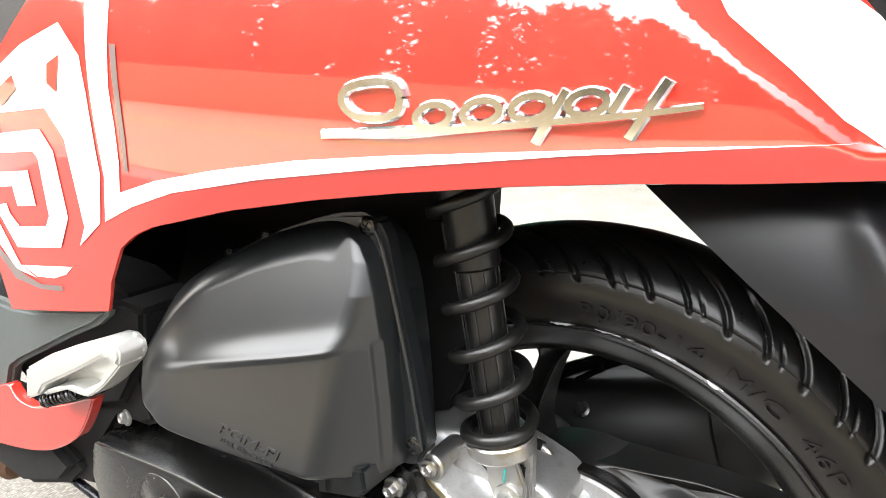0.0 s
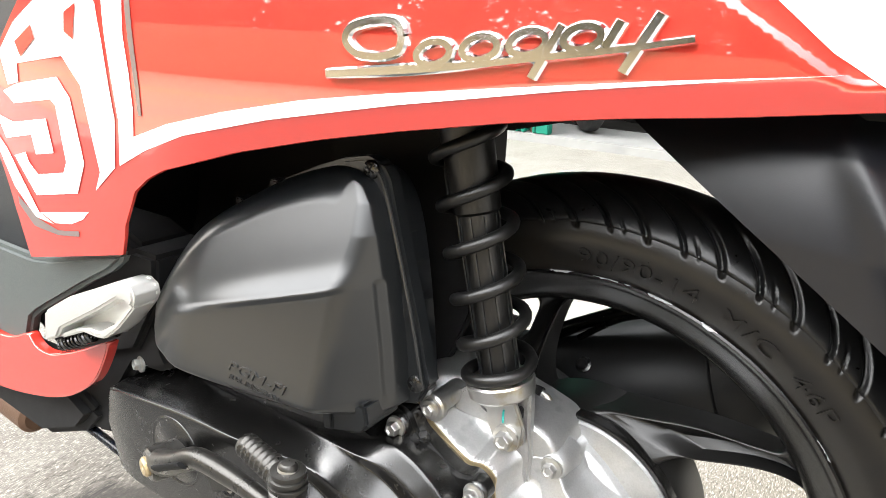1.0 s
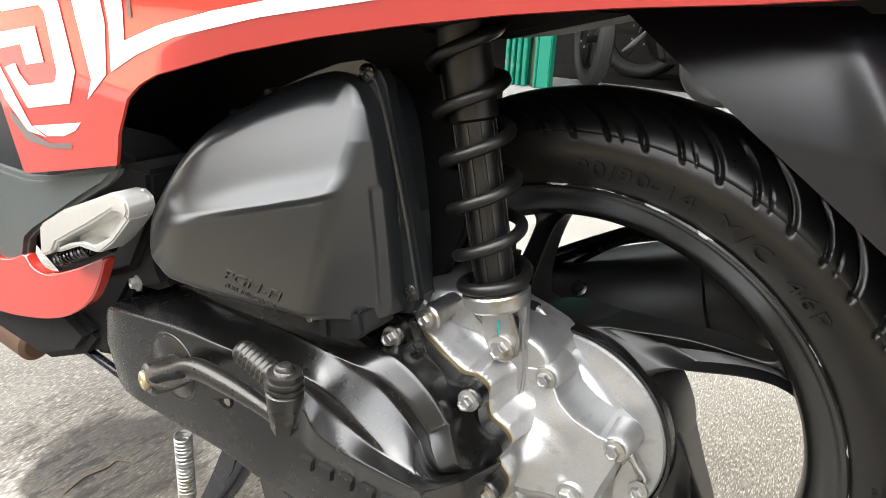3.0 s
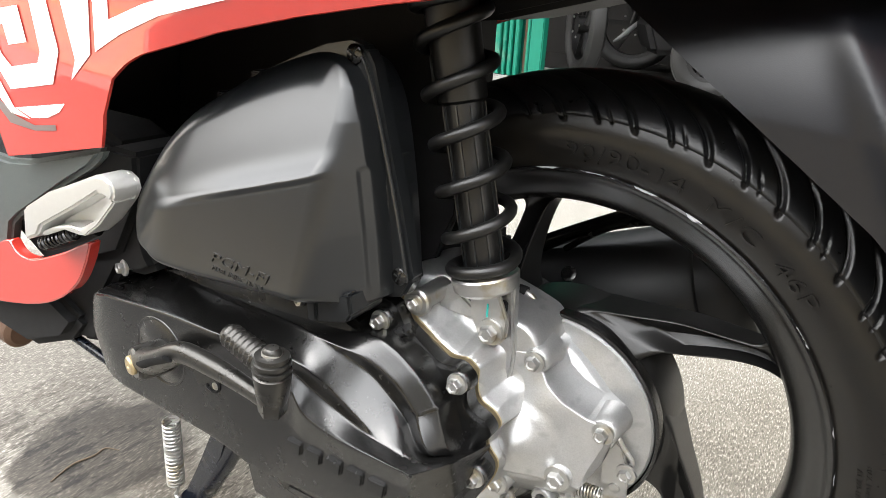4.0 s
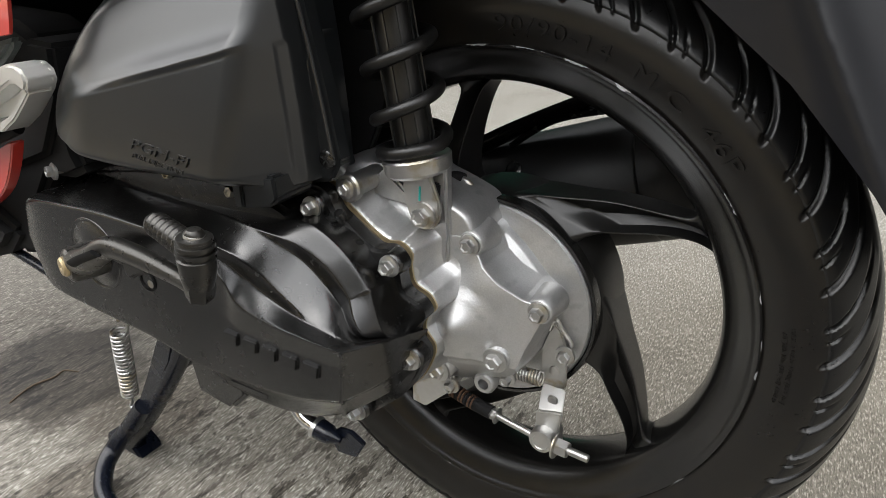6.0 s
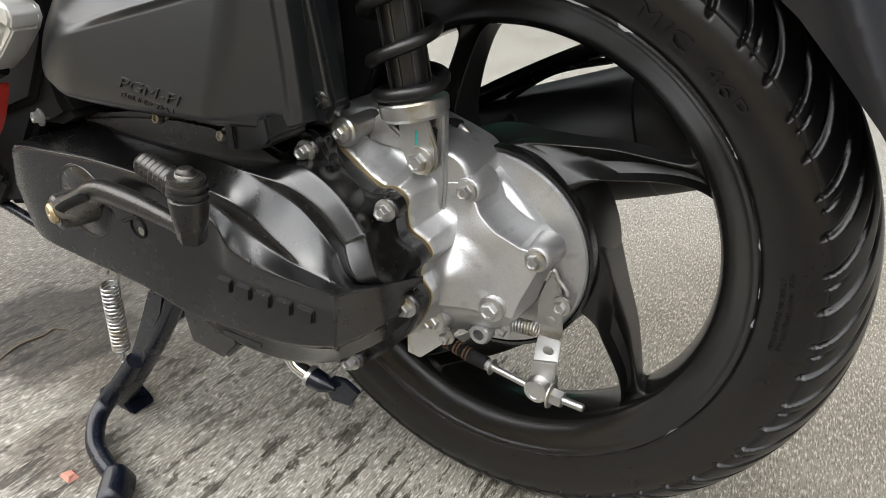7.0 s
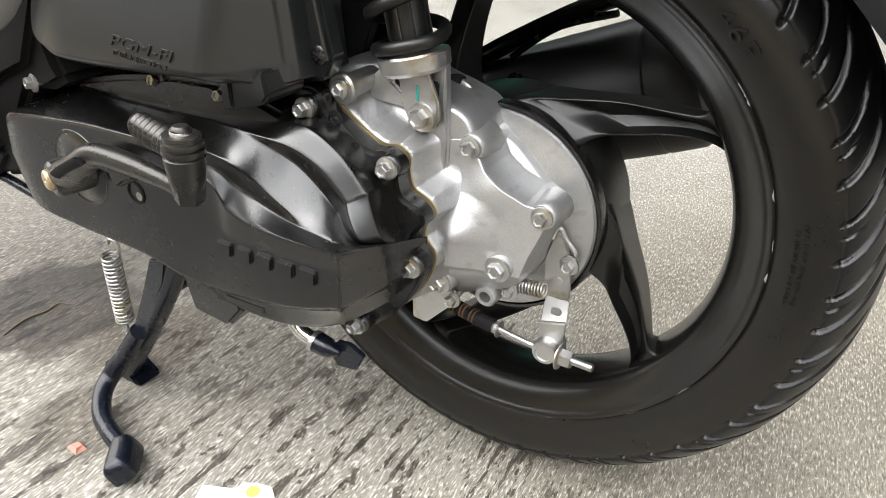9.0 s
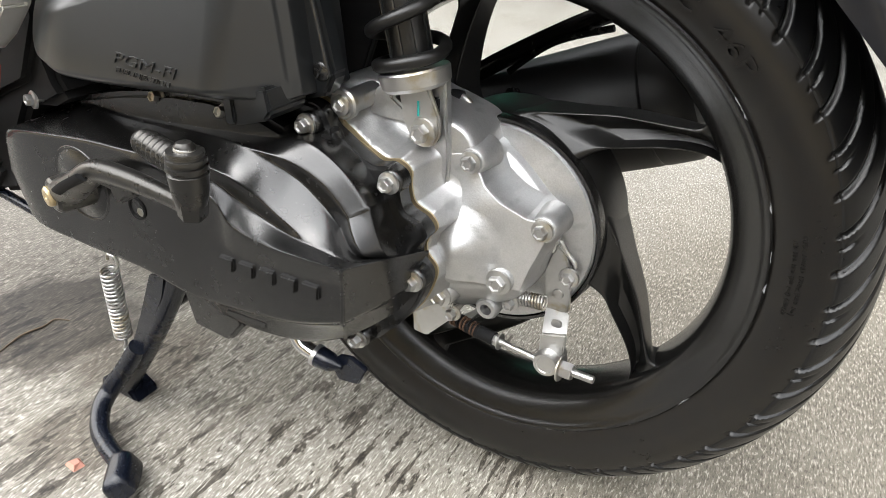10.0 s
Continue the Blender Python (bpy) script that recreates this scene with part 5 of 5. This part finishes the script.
for k in range(9):
    u = k / 8
    part("boot_rib", tube([(0.010 - 0.024 * u, -0.0733 + 0.003 * u, 0.1781 + 0.0022 * u), (0.0088 - 0.024 * u, -0.0732 + 0.003 * u, 0.1782 + 0.0022 * u)], 0.0058, 3, 16), RUST if k % 3 else DARK, rod)
part("return_spring", helix((0.032, -0.054, 0.207), (0.052, -0.054, 0.209), 0.0052, 0.0009, 8, 0.5, 18, 6), ZINC, arm, "small coil return spring")

# ---- kick starter ----
kick = part("kick_lever", joined(
    tube([(-0.268, -0.203, 0.276), (-0.250, -0.208, 0.2850), (-0.230, -0.211, 0.2970), (-0.212, -0.212, 0.3080), (-0.197, -0.212, 0.3112), (-0.165, -0.213, 0.3115), (-0.140, -0.215, 0.3112), (-0.1145, -0.217, 0.3100)], [0.0125, 0.0112, 0.0098, 0.0092, 0.0088, 0.0086, 0.0078, 0.0068, 0.0070], 80, 18, 0.85),
    tube([(-0.1135, -0.218, 0.3050), (-0.1125, -0.218, 0.312), (-0.112, -0.218, 0.324)], [0.0085, 0.0098, 0.0094], 20, 6),
    moved(lathe([(0.030, 0.0135), (0.004, 0.0140), (-0.005, 0.0132), (-0.007, 0.0110)], 36), toward((-0.270, -0.205, 0.275), (-0.25, -1, 0))),
    prism([(-0.209, 0.308), (-0.172, 0.312), (-0.168, 0.302), (-0.180, 0.297), (-0.188, 0.2915), (-0.192, 0.2935), (-0.194, 0.3000), (-0.206, 0.3010)], -0.2155, -0.203, 0.002)), BRONZE, scooter, "dull steel kick-start lever with a folded ribbed pedal", 40)
part("clamp_bolt", moved(lathe([(0.004, 0.0078), (-0.0015, 0.0078), (-0.003, 0.0062), (-0.003, 0.0022), (-0.001, 0.0018), (-0.001, 0.0)], 30), toward((-0.2725, -0.2125, 0.275), (-0.25, -1, 0))), GOLD, kick, "yellow-zinc clamp bolt")
part("arm_groove", tube([(-0.250, -0.2185, 0.2865), (-0.235, -0.2205, 0.2955), (-0.212, -0.2215, 0.3075)], 0.0042, 16, 8, 0.45), DARK, kick)
part("pedal_pivot", lathe([(0.006, 0.0088), (0.0, 0.0104), (-0.014, 0.0118), (-0.015, 0.0105), (-0.0165, 0.0105), (-0.017, 0.0122), (-0.019, 0.0122), (-0.0195, 0.0105), (-0.021, 0.0105), (-0.0215, 0.0118), (-0.0235, 0.0116), (-0.024, 0.0102), (-0.0255, 0.0100), (-0.026, 0.0108), (-0.0275, 0.0106), (-0.028, 0.0062), (-0.0305, 0.0060), (-0.0325, 0.0042), (-0.033, 0.0)], 40, toward((-0.112, -0.218, 0.319), (0.02, 0.03, 1))), BRONZE, kick)
part("pivot_cap", moved(lathe([(0.0, 0.0064), (-0.0015, 0.0062), (-0.0036, 0.0045), (-0.0044, 0.0)], 28), toward((-0.1116, -0.2172, 0.3470), (0.02, 0.03, 1))), ZINC, kick, "bright domed pivot cap")
part("pedal_rubber", lathe([(0.0, 0.004)] + [(-0.004 - 0.0024 * k, 0.0085 - 0.00006 * k + (0.0009 if k % 2 else 0.0)) for k in range(16)] + [(-0.0435, 0.007), (-0.045, 0.003)], 24, toward((-0.118, -0.213, 0.3335), (-0.98, 0.10, 0.15))), BRONZE, kick, "ribbed folding pedal")

# ---- centre stand ----
stand = part("centre_stand", joined(
    prism([(-0.236, 0.192), (-0.258, 0.186), (-0.284, 0.135), (-0.312, 0.085), (-0.306, 0.075), (-0.272, 0.125), (-0.246, 0.165)], -0.160, -0.155, 0.0015),
    tube([(-0.232, -0.148, 0.192), (-0.262, -0.150, 0.140), (-0.304, -0.150, 0.078), (-0.356, -0.146, 0.010)], [0.0105, 0.0100, 0.0092, 0.0095], 30, 16),
    tube([(-0.232, 0.148, 0.192), (-0.304, 0.150, 0.078), (-0.356, 0.146, 0.010)], 0.0105, 20, 12),
    tube([(-0.262, -0.15, 0.150), (-0.262, 0.15, 0.150)], 0.010, 10, 12)), STAND, scooter, "blue-black steel centre stand, legs on the ground")
for y in (-0.139, 0.139):
    part("stand_foot", prism([(-0.392, 0.001), (-0.334, 0.001), (-0.342, 0.008), (-0.357, 0.018), (-0.388, 0.012)], y - 0.014, y + 0.014, 0.002), STAND, stand)
part("foot_tang", tube([(-0.300, -0.158, 0.092), (-0.322, -0.163, 0.060), (-0.337, -0.173, 0.036), (-0.334, -0.189, 0.025), (-0.315, -0.206, 0.019), (-0.290, -0.216, 0.018), (-0.262, -0.223, 0.019)], [0.0088, 0.0092, 0.0092, 0.0090, 0.0088, 0.0086, 0.0084], 70, 16), STAND, stand)
part("tread_pad", moved(shell([(-0.021, -0.010), (0.0, -0.012), (0.020, -0.010), (0.022, 0.0), (0.017, 0.011), (0.0, 0.013), (-0.016, 0.010), (-0.022, 0.0)], [(-0.008, 0), (0.008, 0)], lambda x, z: np.full(x.shape, -0.004), lambda x, z: np.full(x.shape, -0.0145), 0.010, 0.008, 80, 20), Matrix.Translation((-0.253, -0.229, 0.0165)) @ Euler((0.0, 0.0, radians(-48))).to_matrix().to_4x4() @ Euler((radians(-65), 0, 0)).to_matrix().to_4x4()), STAND, stand)
part("stand_spring", helix((-0.326, -0.152, 0.163), (-0.333, -0.150, 0.088), 0.0074, 0.0013, 17, 0.5, 20, 8), ZINC, stand, "bare steel stand spring")
part("spring_hook", tube([(-0.321, -0.154, 0.178), (-0.318, -0.154, 0.184), (-0.312, -0.152, 0.181), (-0.313, -0.151, 0.172), (-0.324, -0.151, 0.163)], 0.0016, 30, 8), ZINC, stand)
part("spring_hook", tube([(-0.334, -0.150, 0.088), (-0.332, -0.150, 0.078), (-0.337, -0.150, 0.070), (-0.330, -0.150, 0.068), (-0.322, -0.150, 0.074)], 0.0016, 30, 8), ZINC, stand)
part("pivot_washer", moved(lathe([(0.006, 0.004), (0.0, 0.012), (-0.002, 0.0118), (-0.0025, 0.005)], 30), toward((-0.274, -0.150, 0.196), (0, -1, 0.1))), ZINC, stand)

# ---- drain hose ----
hose = part("drain_hose", tube([(-0.098, -0.160, 0.210), (-0.094, -0.165, 0.197), (-0.087, -0.166, 0.1875), (-0.074, -0.165, 0.182)], 0.0056, 24, 14), CHROME, scooter, "short metal drain pipe with a flat black rubber end")
part("clamp", tube([(-0.075, -0.165, 0.1824), (-0.072, -0.165, 0.1818)], 0.0084, 4, 18), ZINC, hose, "thin wire clamp")
part("rubber_end", joined(tube([(-0.072, -0.165, 0.182), (-0.062, -0.165, 0.181), (-0.052, -0.165, 0.1805)], [0.0078, 0.0072, 0.002], 14, 16), prism([(-0.066, 0.177), (-0.058, 0.164), (-0.041, 0.167), (-0.033, 0.183), (-0.046, 0.189), (-0.056, 0.187)], -0.162, -0.158, 0.001)), STAND, hose)

# ---- forward lower bodywork ----
part("floor_side_cover", prism([(-0.70, 0.40), (-0.441, 0.402), (-0.409, 0.407), (-0.300, 0.436), (-0.304, 0.428), (-0.319, 0.417), (-0.354, 0.399), (-0.442, 0.351), (-0.458, 0.340), (-0.474, 0.309), (-0.70, 0.300)], -0.198, -0.186, 0.004), GREY, scooter, "dark grey-green grained floor cover")
skirt = part("lower_skirt", prism([(-0.70, 0.300), (-0.52, 0.309), (-0.462, 0.326), (-0.455, 0.3235), (-0.447, 0.3175), (-0.432, 0.3165), (-0.412, 0.321), (-0.37, 0.338), (-0.328, 0.358), (-0.3265, 0.355), (-0.338, 0.335), (-0.355, 0.314), (-0.381, 0.295), (-0.412, 0.279), (-0.46, 0.263), (-0.538, 0.246), (-0.70, 0.225)], -0.202, -0.192, 0.003, 150, 3), RED, scooter, "glossy red lower skirt", 60)
part("peg_recess", prism([(-0.50, 0.325), (-0.44, 0.295), (-0.33, 0.34), (-0.295, 0.39), (-0.29, 0.43), (-0.32, 0.43), (-0.40, 0.40)], -0.178, -0.12, 0.004), DARK, scooter, "dull black footpeg recess")
part("frame_plate", prism([(-0.345, 0.44), (-0.318, 0.43), (-0.313, 0.395), (-0.300, 0.345), (-0.292, 0.333), (-0.315, 0.322), (-0.345, 0.318), (-0.38, 0.275), (-0.392, 0.232), (-0.43, 0.222), (-0.46, 0.26), (-0.46, 0.44)], -0.172, -0.12, 0.006), DARK, scooter, "black frame cover beside the drive case")
part("case_screw", moved(bolt_geo(0.009, 0.005), toward((-0.334, -0.171, 0.325), (-0.2, -1, 0.1))), ZINC, drive_case)
bolt((-0.219, -0.146, 0.3405), drive_case, 0.0078, d=(0, -1, 0.3))
bolt((-0.154, -0.146, 0.3415), drive_case, 0.0075, d=(0, -1, 0.3))
part("case_upper_lip", prism([(-0.33, 0.322), (-0.26, 0.338), (-0.20, 0.348), (-0.165, 0.350), (-0.12, 0.346), (-0.10, 0.340), (-0.10, 0.32), (-0.30, 0.315)], -0.150, -0.12, 0.004), SATIN, drive_case)
part("engine_block", block(-0.46, -0.10, -0.13, 0.09, 0.215, 0.345, 0.012), DARK, scooter, "dull black engine block")



def footpeg():
    """A folding passenger footpeg: a flat-topped alloy bar with a hollow underside, set askew to the body."""
    def skew(geo):
        return [(x, y - 0.203 + 0.279 * (x + 0.273), z) for x, y, z in geo[0]], geo[1]

    outer = [(-0.352, 0.388), (-0.327, 0.404), (-0.301, 0.415), (-0.284, 0.4225), (-0.276, 0.4225), (-0.2705, 0.418), (-0.2695, 0.411), (-0.273, 0.404)]
    bar = prism(outer + [(-0.2775, 0.408), (-0.283, 0.4105), (-0.306, 0.3955), (-0.338, 0.3765), (-0.343, 0.368), (-0.356, 0.362)], -0.008, 0.014, 0.0018)
    lip = prism([(-0.273, 0.404), (-0.280, 0.3955), (-0.290, 0.384), (-0.303, 0.3735), (-0.310, 0.3735), (-0.322, 0.3755), (-0.343, 0.3665), (-0.343, 0.370), (-0.330, 0.3765), (-0.316, 0.380), (-0.307, 0.3785), (-0.293, 0.387), (-0.284, 0.397), (-0.2775, 0.408)], -0.005, 0.014, 0.0012)
    floor_plate = prism(outer + [(-0.280, 0.3955), (-0.290, 0.384), (-0.303, 0.3735), (-0.310, 0.3735), (-0.322, 0.3755), (-0.343, 0.3665), (-0.356, 0.362)], 0.011, 0.0135, 0.0)
    peg = part("footpeg", skew(joined(bar, lip, floor_plate)), ALU_PEG, scooter, "folded satin aluminium passenger footpeg", 45)
    part("peg_spring", helix((-0.352, -0.222, 0.357), (-0.322, -0.214, 0.3705), 0.0045, 0.0013, 8, 0.5, 16, 6), SATIN, peg)
    part("peg_hinge", tube([(-0.366, -0.212, 0.350), (-0.34, -0.208, 0.360), (-0.315, -0.200, 0.372)], 0.006, 12, 10), DARK, peg)


footpeg()
part("leg_shield", prism([(-0.80, 0.335), (-0.462, 0.345), (-0.432, 0.412), (-0.420, 0.50), (-0.395, 0.58), (-0.345, 0.645), (-0.33, 0.70), (-0.80, 0.86)], -0.160, -0.03, 0.006), LINER, scooter, "dark grained inner leg panel")
part("front_hanger", prism([(-0.62, 0.26), (-0.44, 0.27), (-0.40, 0.255), (-0.43, 0.225), (-0.50, 0.195), (-0.62, 0.20)], -0.185, -0.13, 0.008), DARK, scooter, "dull black engine hanger cover")
part("link_rod", tube([(-0.50, -0.175, 0.228), (-0.44, -0.17, 0.222), (-0.36, -0.165, 0.205)], 0.0045, 20, 10), STAND, scooter, "thin blue-black rod under the engine")
part("stand_stub", moved(lathe([(0.0, 0.0), (0.0, 0.018), (-0.05, 0.019), (-0.055, 0.014), (-0.055, 0.0)], 24), toward((-0.635, -0.155, 0.172), (1, 0, -0.03))), RUST, scooter, "rusty steel tube end below the floor")

# ---- litter on the ground ----
paper = part("paper_scrap", moved(prism([(-0.031, -0.030), (0.030, -0.034), (0.040, -0.004), (0.033, 0.010), (0.020, 0.0135), (0.006, 0.013), (0.002, 0.006), (-0.028, 0.008)], -0.0012, 0.0, 0.0), Matrix.Rotation(radians(-90), 4, "X")), PAPER)
paper.matrix_basis = Matrix.Translation((-0.156, -0.199, 0.0006)) @ Matrix.Rotation(radians(28), 4, "Z")
tagged(paper, "torn scrap of off-white paper lying on the concrete", "paper")
stamp = part("yellow_mark", moved(lathe([(0.0, 0.0), (0.0, 0.006), (-0.0006, 0.0058), (-0.0006, 0.0)], 20), Matrix.Rotation(radians(-90), 4, "X")), YELLOW, paper)
stamp.matrix_basis = Matrix.Translation((0.018, 0.004, 0.0014))
chip = part("brick_chip", joined(([(-0.008, -0.005, 0.0), (0.007, -0.006, 0.0), (0.009, 0.004, 0.0), (-0.004, 0.007, 0.0), (-0.005, -0.003, 0.004), (0.005, -0.003, 0.005), (0.005, 0.003, 0.004), (-0.003, 0.004, 0.003)], [(0, 1, 5, 4), (1, 2, 6, 5), (2, 3, 7, 6), (3, 0, 4, 7), (4, 5, 6, 7), (3, 2, 1, 0)])), mat("brick_red", (0.42, 0.2, 0.15), 0.8, 0, 0.2, 300, 0.4, 900))
chip.matrix_basis = Matrix.Translation((-0.316, -0.236, 0.0))
tagged(chip, "small reddish brick chip on the concrete", "chip")

twig = tagged(part("twig", tube([(-0.535, -0.178, 0.0012), (-0.544, -0.148, 0.0012), (-0.539, -0.123, 0.0012), (-0.541, -0.108, 0.0012), (-0.524, -0.100, 0.0012)], [0.0008, 0.0011, 0.0012, 0.0010, 0.0006], 40, 6), BARK, None, "thin dry brown twig lying on the concrete"), category="twig")

# ---- motorcycles parked in the garage ----
DIRT = mat("dusty_tyre_rubber", (0.009, 0.0088, 0.0085), 0.6, 0.0, 0.25, 60, 0.4, 300)
BLACKM = mat("dark_engine_metal", (0.006, 0.0058, 0.0058), 0.5, 0.3, 0.3, 40, 0.3, 200)
GREYM = mat("grey_cast_metal", (0.35, 0.36, 0.35), 0.5, 0.6, 0.2, 60, 0.2, 300)


def bike_wheel(parent, place, turn, r):
    """A wheel that stands at place (its foot), turned about the upright axis."""
    m = Matrix.Translation((place[0], place[1], place[2] + r)) @ Matrix.Rotation(radians(turn), 4, "Z")
    prof = [(-0.03, r - 0.075), (-0.046, r - 0.05), (-0.045, r - 0.025), (-0.03, r - 0.006), (0, r), (0.03, r - 0.006), (0.045, r - 0.025), (0.046, r - 0.05), (0.03, r - 0.075)]
    hub = part("wheel", moved(lathe([(-0.05, 0.015), (-0.05, 0.05), (0.05, 0.05), (0.05, 0.015)], 24), m), BLACKM, parent)
    part("tyre", moved(lathe(prof, 64, None, True), m), DIRT, hub, "dusty worn black tyre")
    part("rim", moved(lathe([(-0.03, r - 0.075), (-0.025, r - 0.095), (0.025, r - 0.095), (0.03, r - 0.075)], 48, None, True), m), BLACKM, hub)
    for k in range(6):
        part("spoke", moved(block(0.03, r - 0.085, -0.012, 0.012, -0.012, 0.012, 0.003), m @ Matrix.Rotation(k * math.pi / 3, 4, "Y")), BLACKM, hub)
    for k in range(5):
        a = k * 1.2566
        part("disc_bolt", moved(lathe([(0.0, 0.007), (-0.006, 0.007), (-0.006, 0.0)], 12), m @ Matrix.Translation((0.07 * math.cos(a), -0.052, 0.07 * math.sin(a)))), ZINC, hub)
    return hub


def parked_motorcycle(place, turn, label, steer=0, r=0.29):
    """A motorcycle seen in part: wheels, fork, engine, frame, seat, footrest and stand."""
    b = tagged(new("parked_motorcycle"), label, "motorcycle", "parked motorcycles")
    m = Matrix.Translation(place) @ Matrix.Rotation(radians(turn), 4, "Z")
    p = m @ Vector((-0.62, 0, 0))
    bike_wheel(b, p, turn + steer, r)
    p = m @ Vector((0.60, 0, 0))
    bike_wheel(b, p, turn, 0.28)
    part("engine", moved(prism([(-0.25, 0.16), (0.22, 0.16), (0.30, 0.30), (0.18, 0.46), (-0.18, 0.50), (-0.32, 0.34)], -0.16, 0.16, 0.03), m), BLACKM, b)
    part("body", moved(prism([(-0.40, 0.50), (0.65, 0.58), (0.85, 0.80), (0.20, 0.78), (-0.30, 0.95), (-0.48, 0.90)], -0.13, 0.13, 0.04), m), BLACKM, b)
    for y in (-0.09, 0.09):
        part("fork_leg", moved(tube([(-0.62, y, 0.29), (-0.45, y, 0.90)], 0.02, 6, 10), m), BLACKM, b)
        part("swing_arm", moved(tube([(0.10, y, 0.32), (0.60, y, 0.29)], 0.022, 6, 10), m), BLACKM, b)
    part("footrest", moved(tube([(-0.43, 0.10, 0.20), (-0.37, 0.11, 0.245), (-0.30, 0.12, 0.31)], [0.010, 0.028, 0.020], 14, 10, 0.4), m), GREYM, b, "pale cast footrest")
    part("prop_stand", moved(tube([(0.0, -0.14, 0.26), (0.04, -0.24, 0.02)], 0.011, 6, 8), m), BLACKM, b)


parked_motorcycle((-0.86, 3.70, 0.05), 30, "dark motorcycle with a dusty tyre parked in the garage", -82)
parked_motorcycle((-0.05, 3.42, 0.05), 20, "dark small-wheeled motorcycle parked near the garage edge", 0, 0.2)
parked_motorcycle((-0.70, 4.10, 0.05), 8, "dark motorcycle in the shade at the back of the garage")

# ---- across the street, seen in reflections ----
structure("wall_street", block(-60, 60, -14.2, -14.0, 0.0, 2.4, 0.02), mat("street_wall_plaster", (0.34, 0.275, 0.17), 0.8, 0, 0.2, 2, 0.2, 40), "low plastered wall across the street")
LEAF = mat("leaf_green", (0.115, 0.10, 0.04), 0.6, 0, 0.4, 30, 0.0, 40)


def tree(x, y, height, seed):
    """A trunk with limbs and a ragged crown of leaf clumps."""
    rng = random.Random(seed)
    t = tagged(new("street_tree"), "green broad-leaved tree beyond the street wall", "tree", "street trees")
    t.location = (x, y, 0)
    limbs = [tube([(0, 0, 0), (0.1, 0, height * 0.3), (0.0, 0.1, height * 0.6)], [0.2, 0.14, 0.07], 12, 8)]
    for k in range(5):
        a = rng.uniform(0, 6.3)
        limbs.append(tube([(0, 0, height * 0.35), (math.cos(a), math.sin(a), height * 0.55), (2 * math.cos(a), 2 * math.sin(a), height * 0.7)], [0.09, 0.05, 0.02], 10, 6))
    part("trunk", joined(*limbs), BARK, t)
    v, f = [], []
    for k in range(2400):
        a, u = rng.uniform(0, 6.3), rng.random() ** 0.5
        r = 3.0 * u * (0.7 + 0.5 * math.sin(3 * a + seed))
        c = Vector((r * math.cos(a), r * math.sin(a), height * rng.uniform(0.20, 1.0) - 0.07 * r * r))
        m = Matrix.Translation(c) @ Euler((rng.uniform(0, 3), rng.uniform(0, 3), rng.uniform(0, 3))).to_matrix().to_4x4()
        n = len(v)
        s = rng.uniform(0.2, 0.55)
        v += [tuple(m @ Vector(p)) for p in ((-s, 0, 0), (0, -s * 0.4, 0.05), (s, 0, 0), (0, s * 0.4, 0.05))]
        f.append((n, n + 1, n + 2, n + 3))
    part("crown", (v, f), LEAF, t)


for k, (x, h) in enumerate(((-39, 7.0), (-35, 8.0), (-31, 7.2), (-27, 7.8), (-23, 6.8), (-19, 5.6), (-15.5, 6.6), (-12.5, 7.6), (-9.5, 7.0), (-6.5, 8.2), (-3.0, 7.2), (1, 8.0), (5, 7.4), (9, 8.0), (12.5, 7.6), (16, 8.4), (20, 7.8), (24.5, 8.6), (29, 8.0), (34, 8.8))):
    tree(x, -17.0 - (k % 2), 1.22 * h, k + 3)
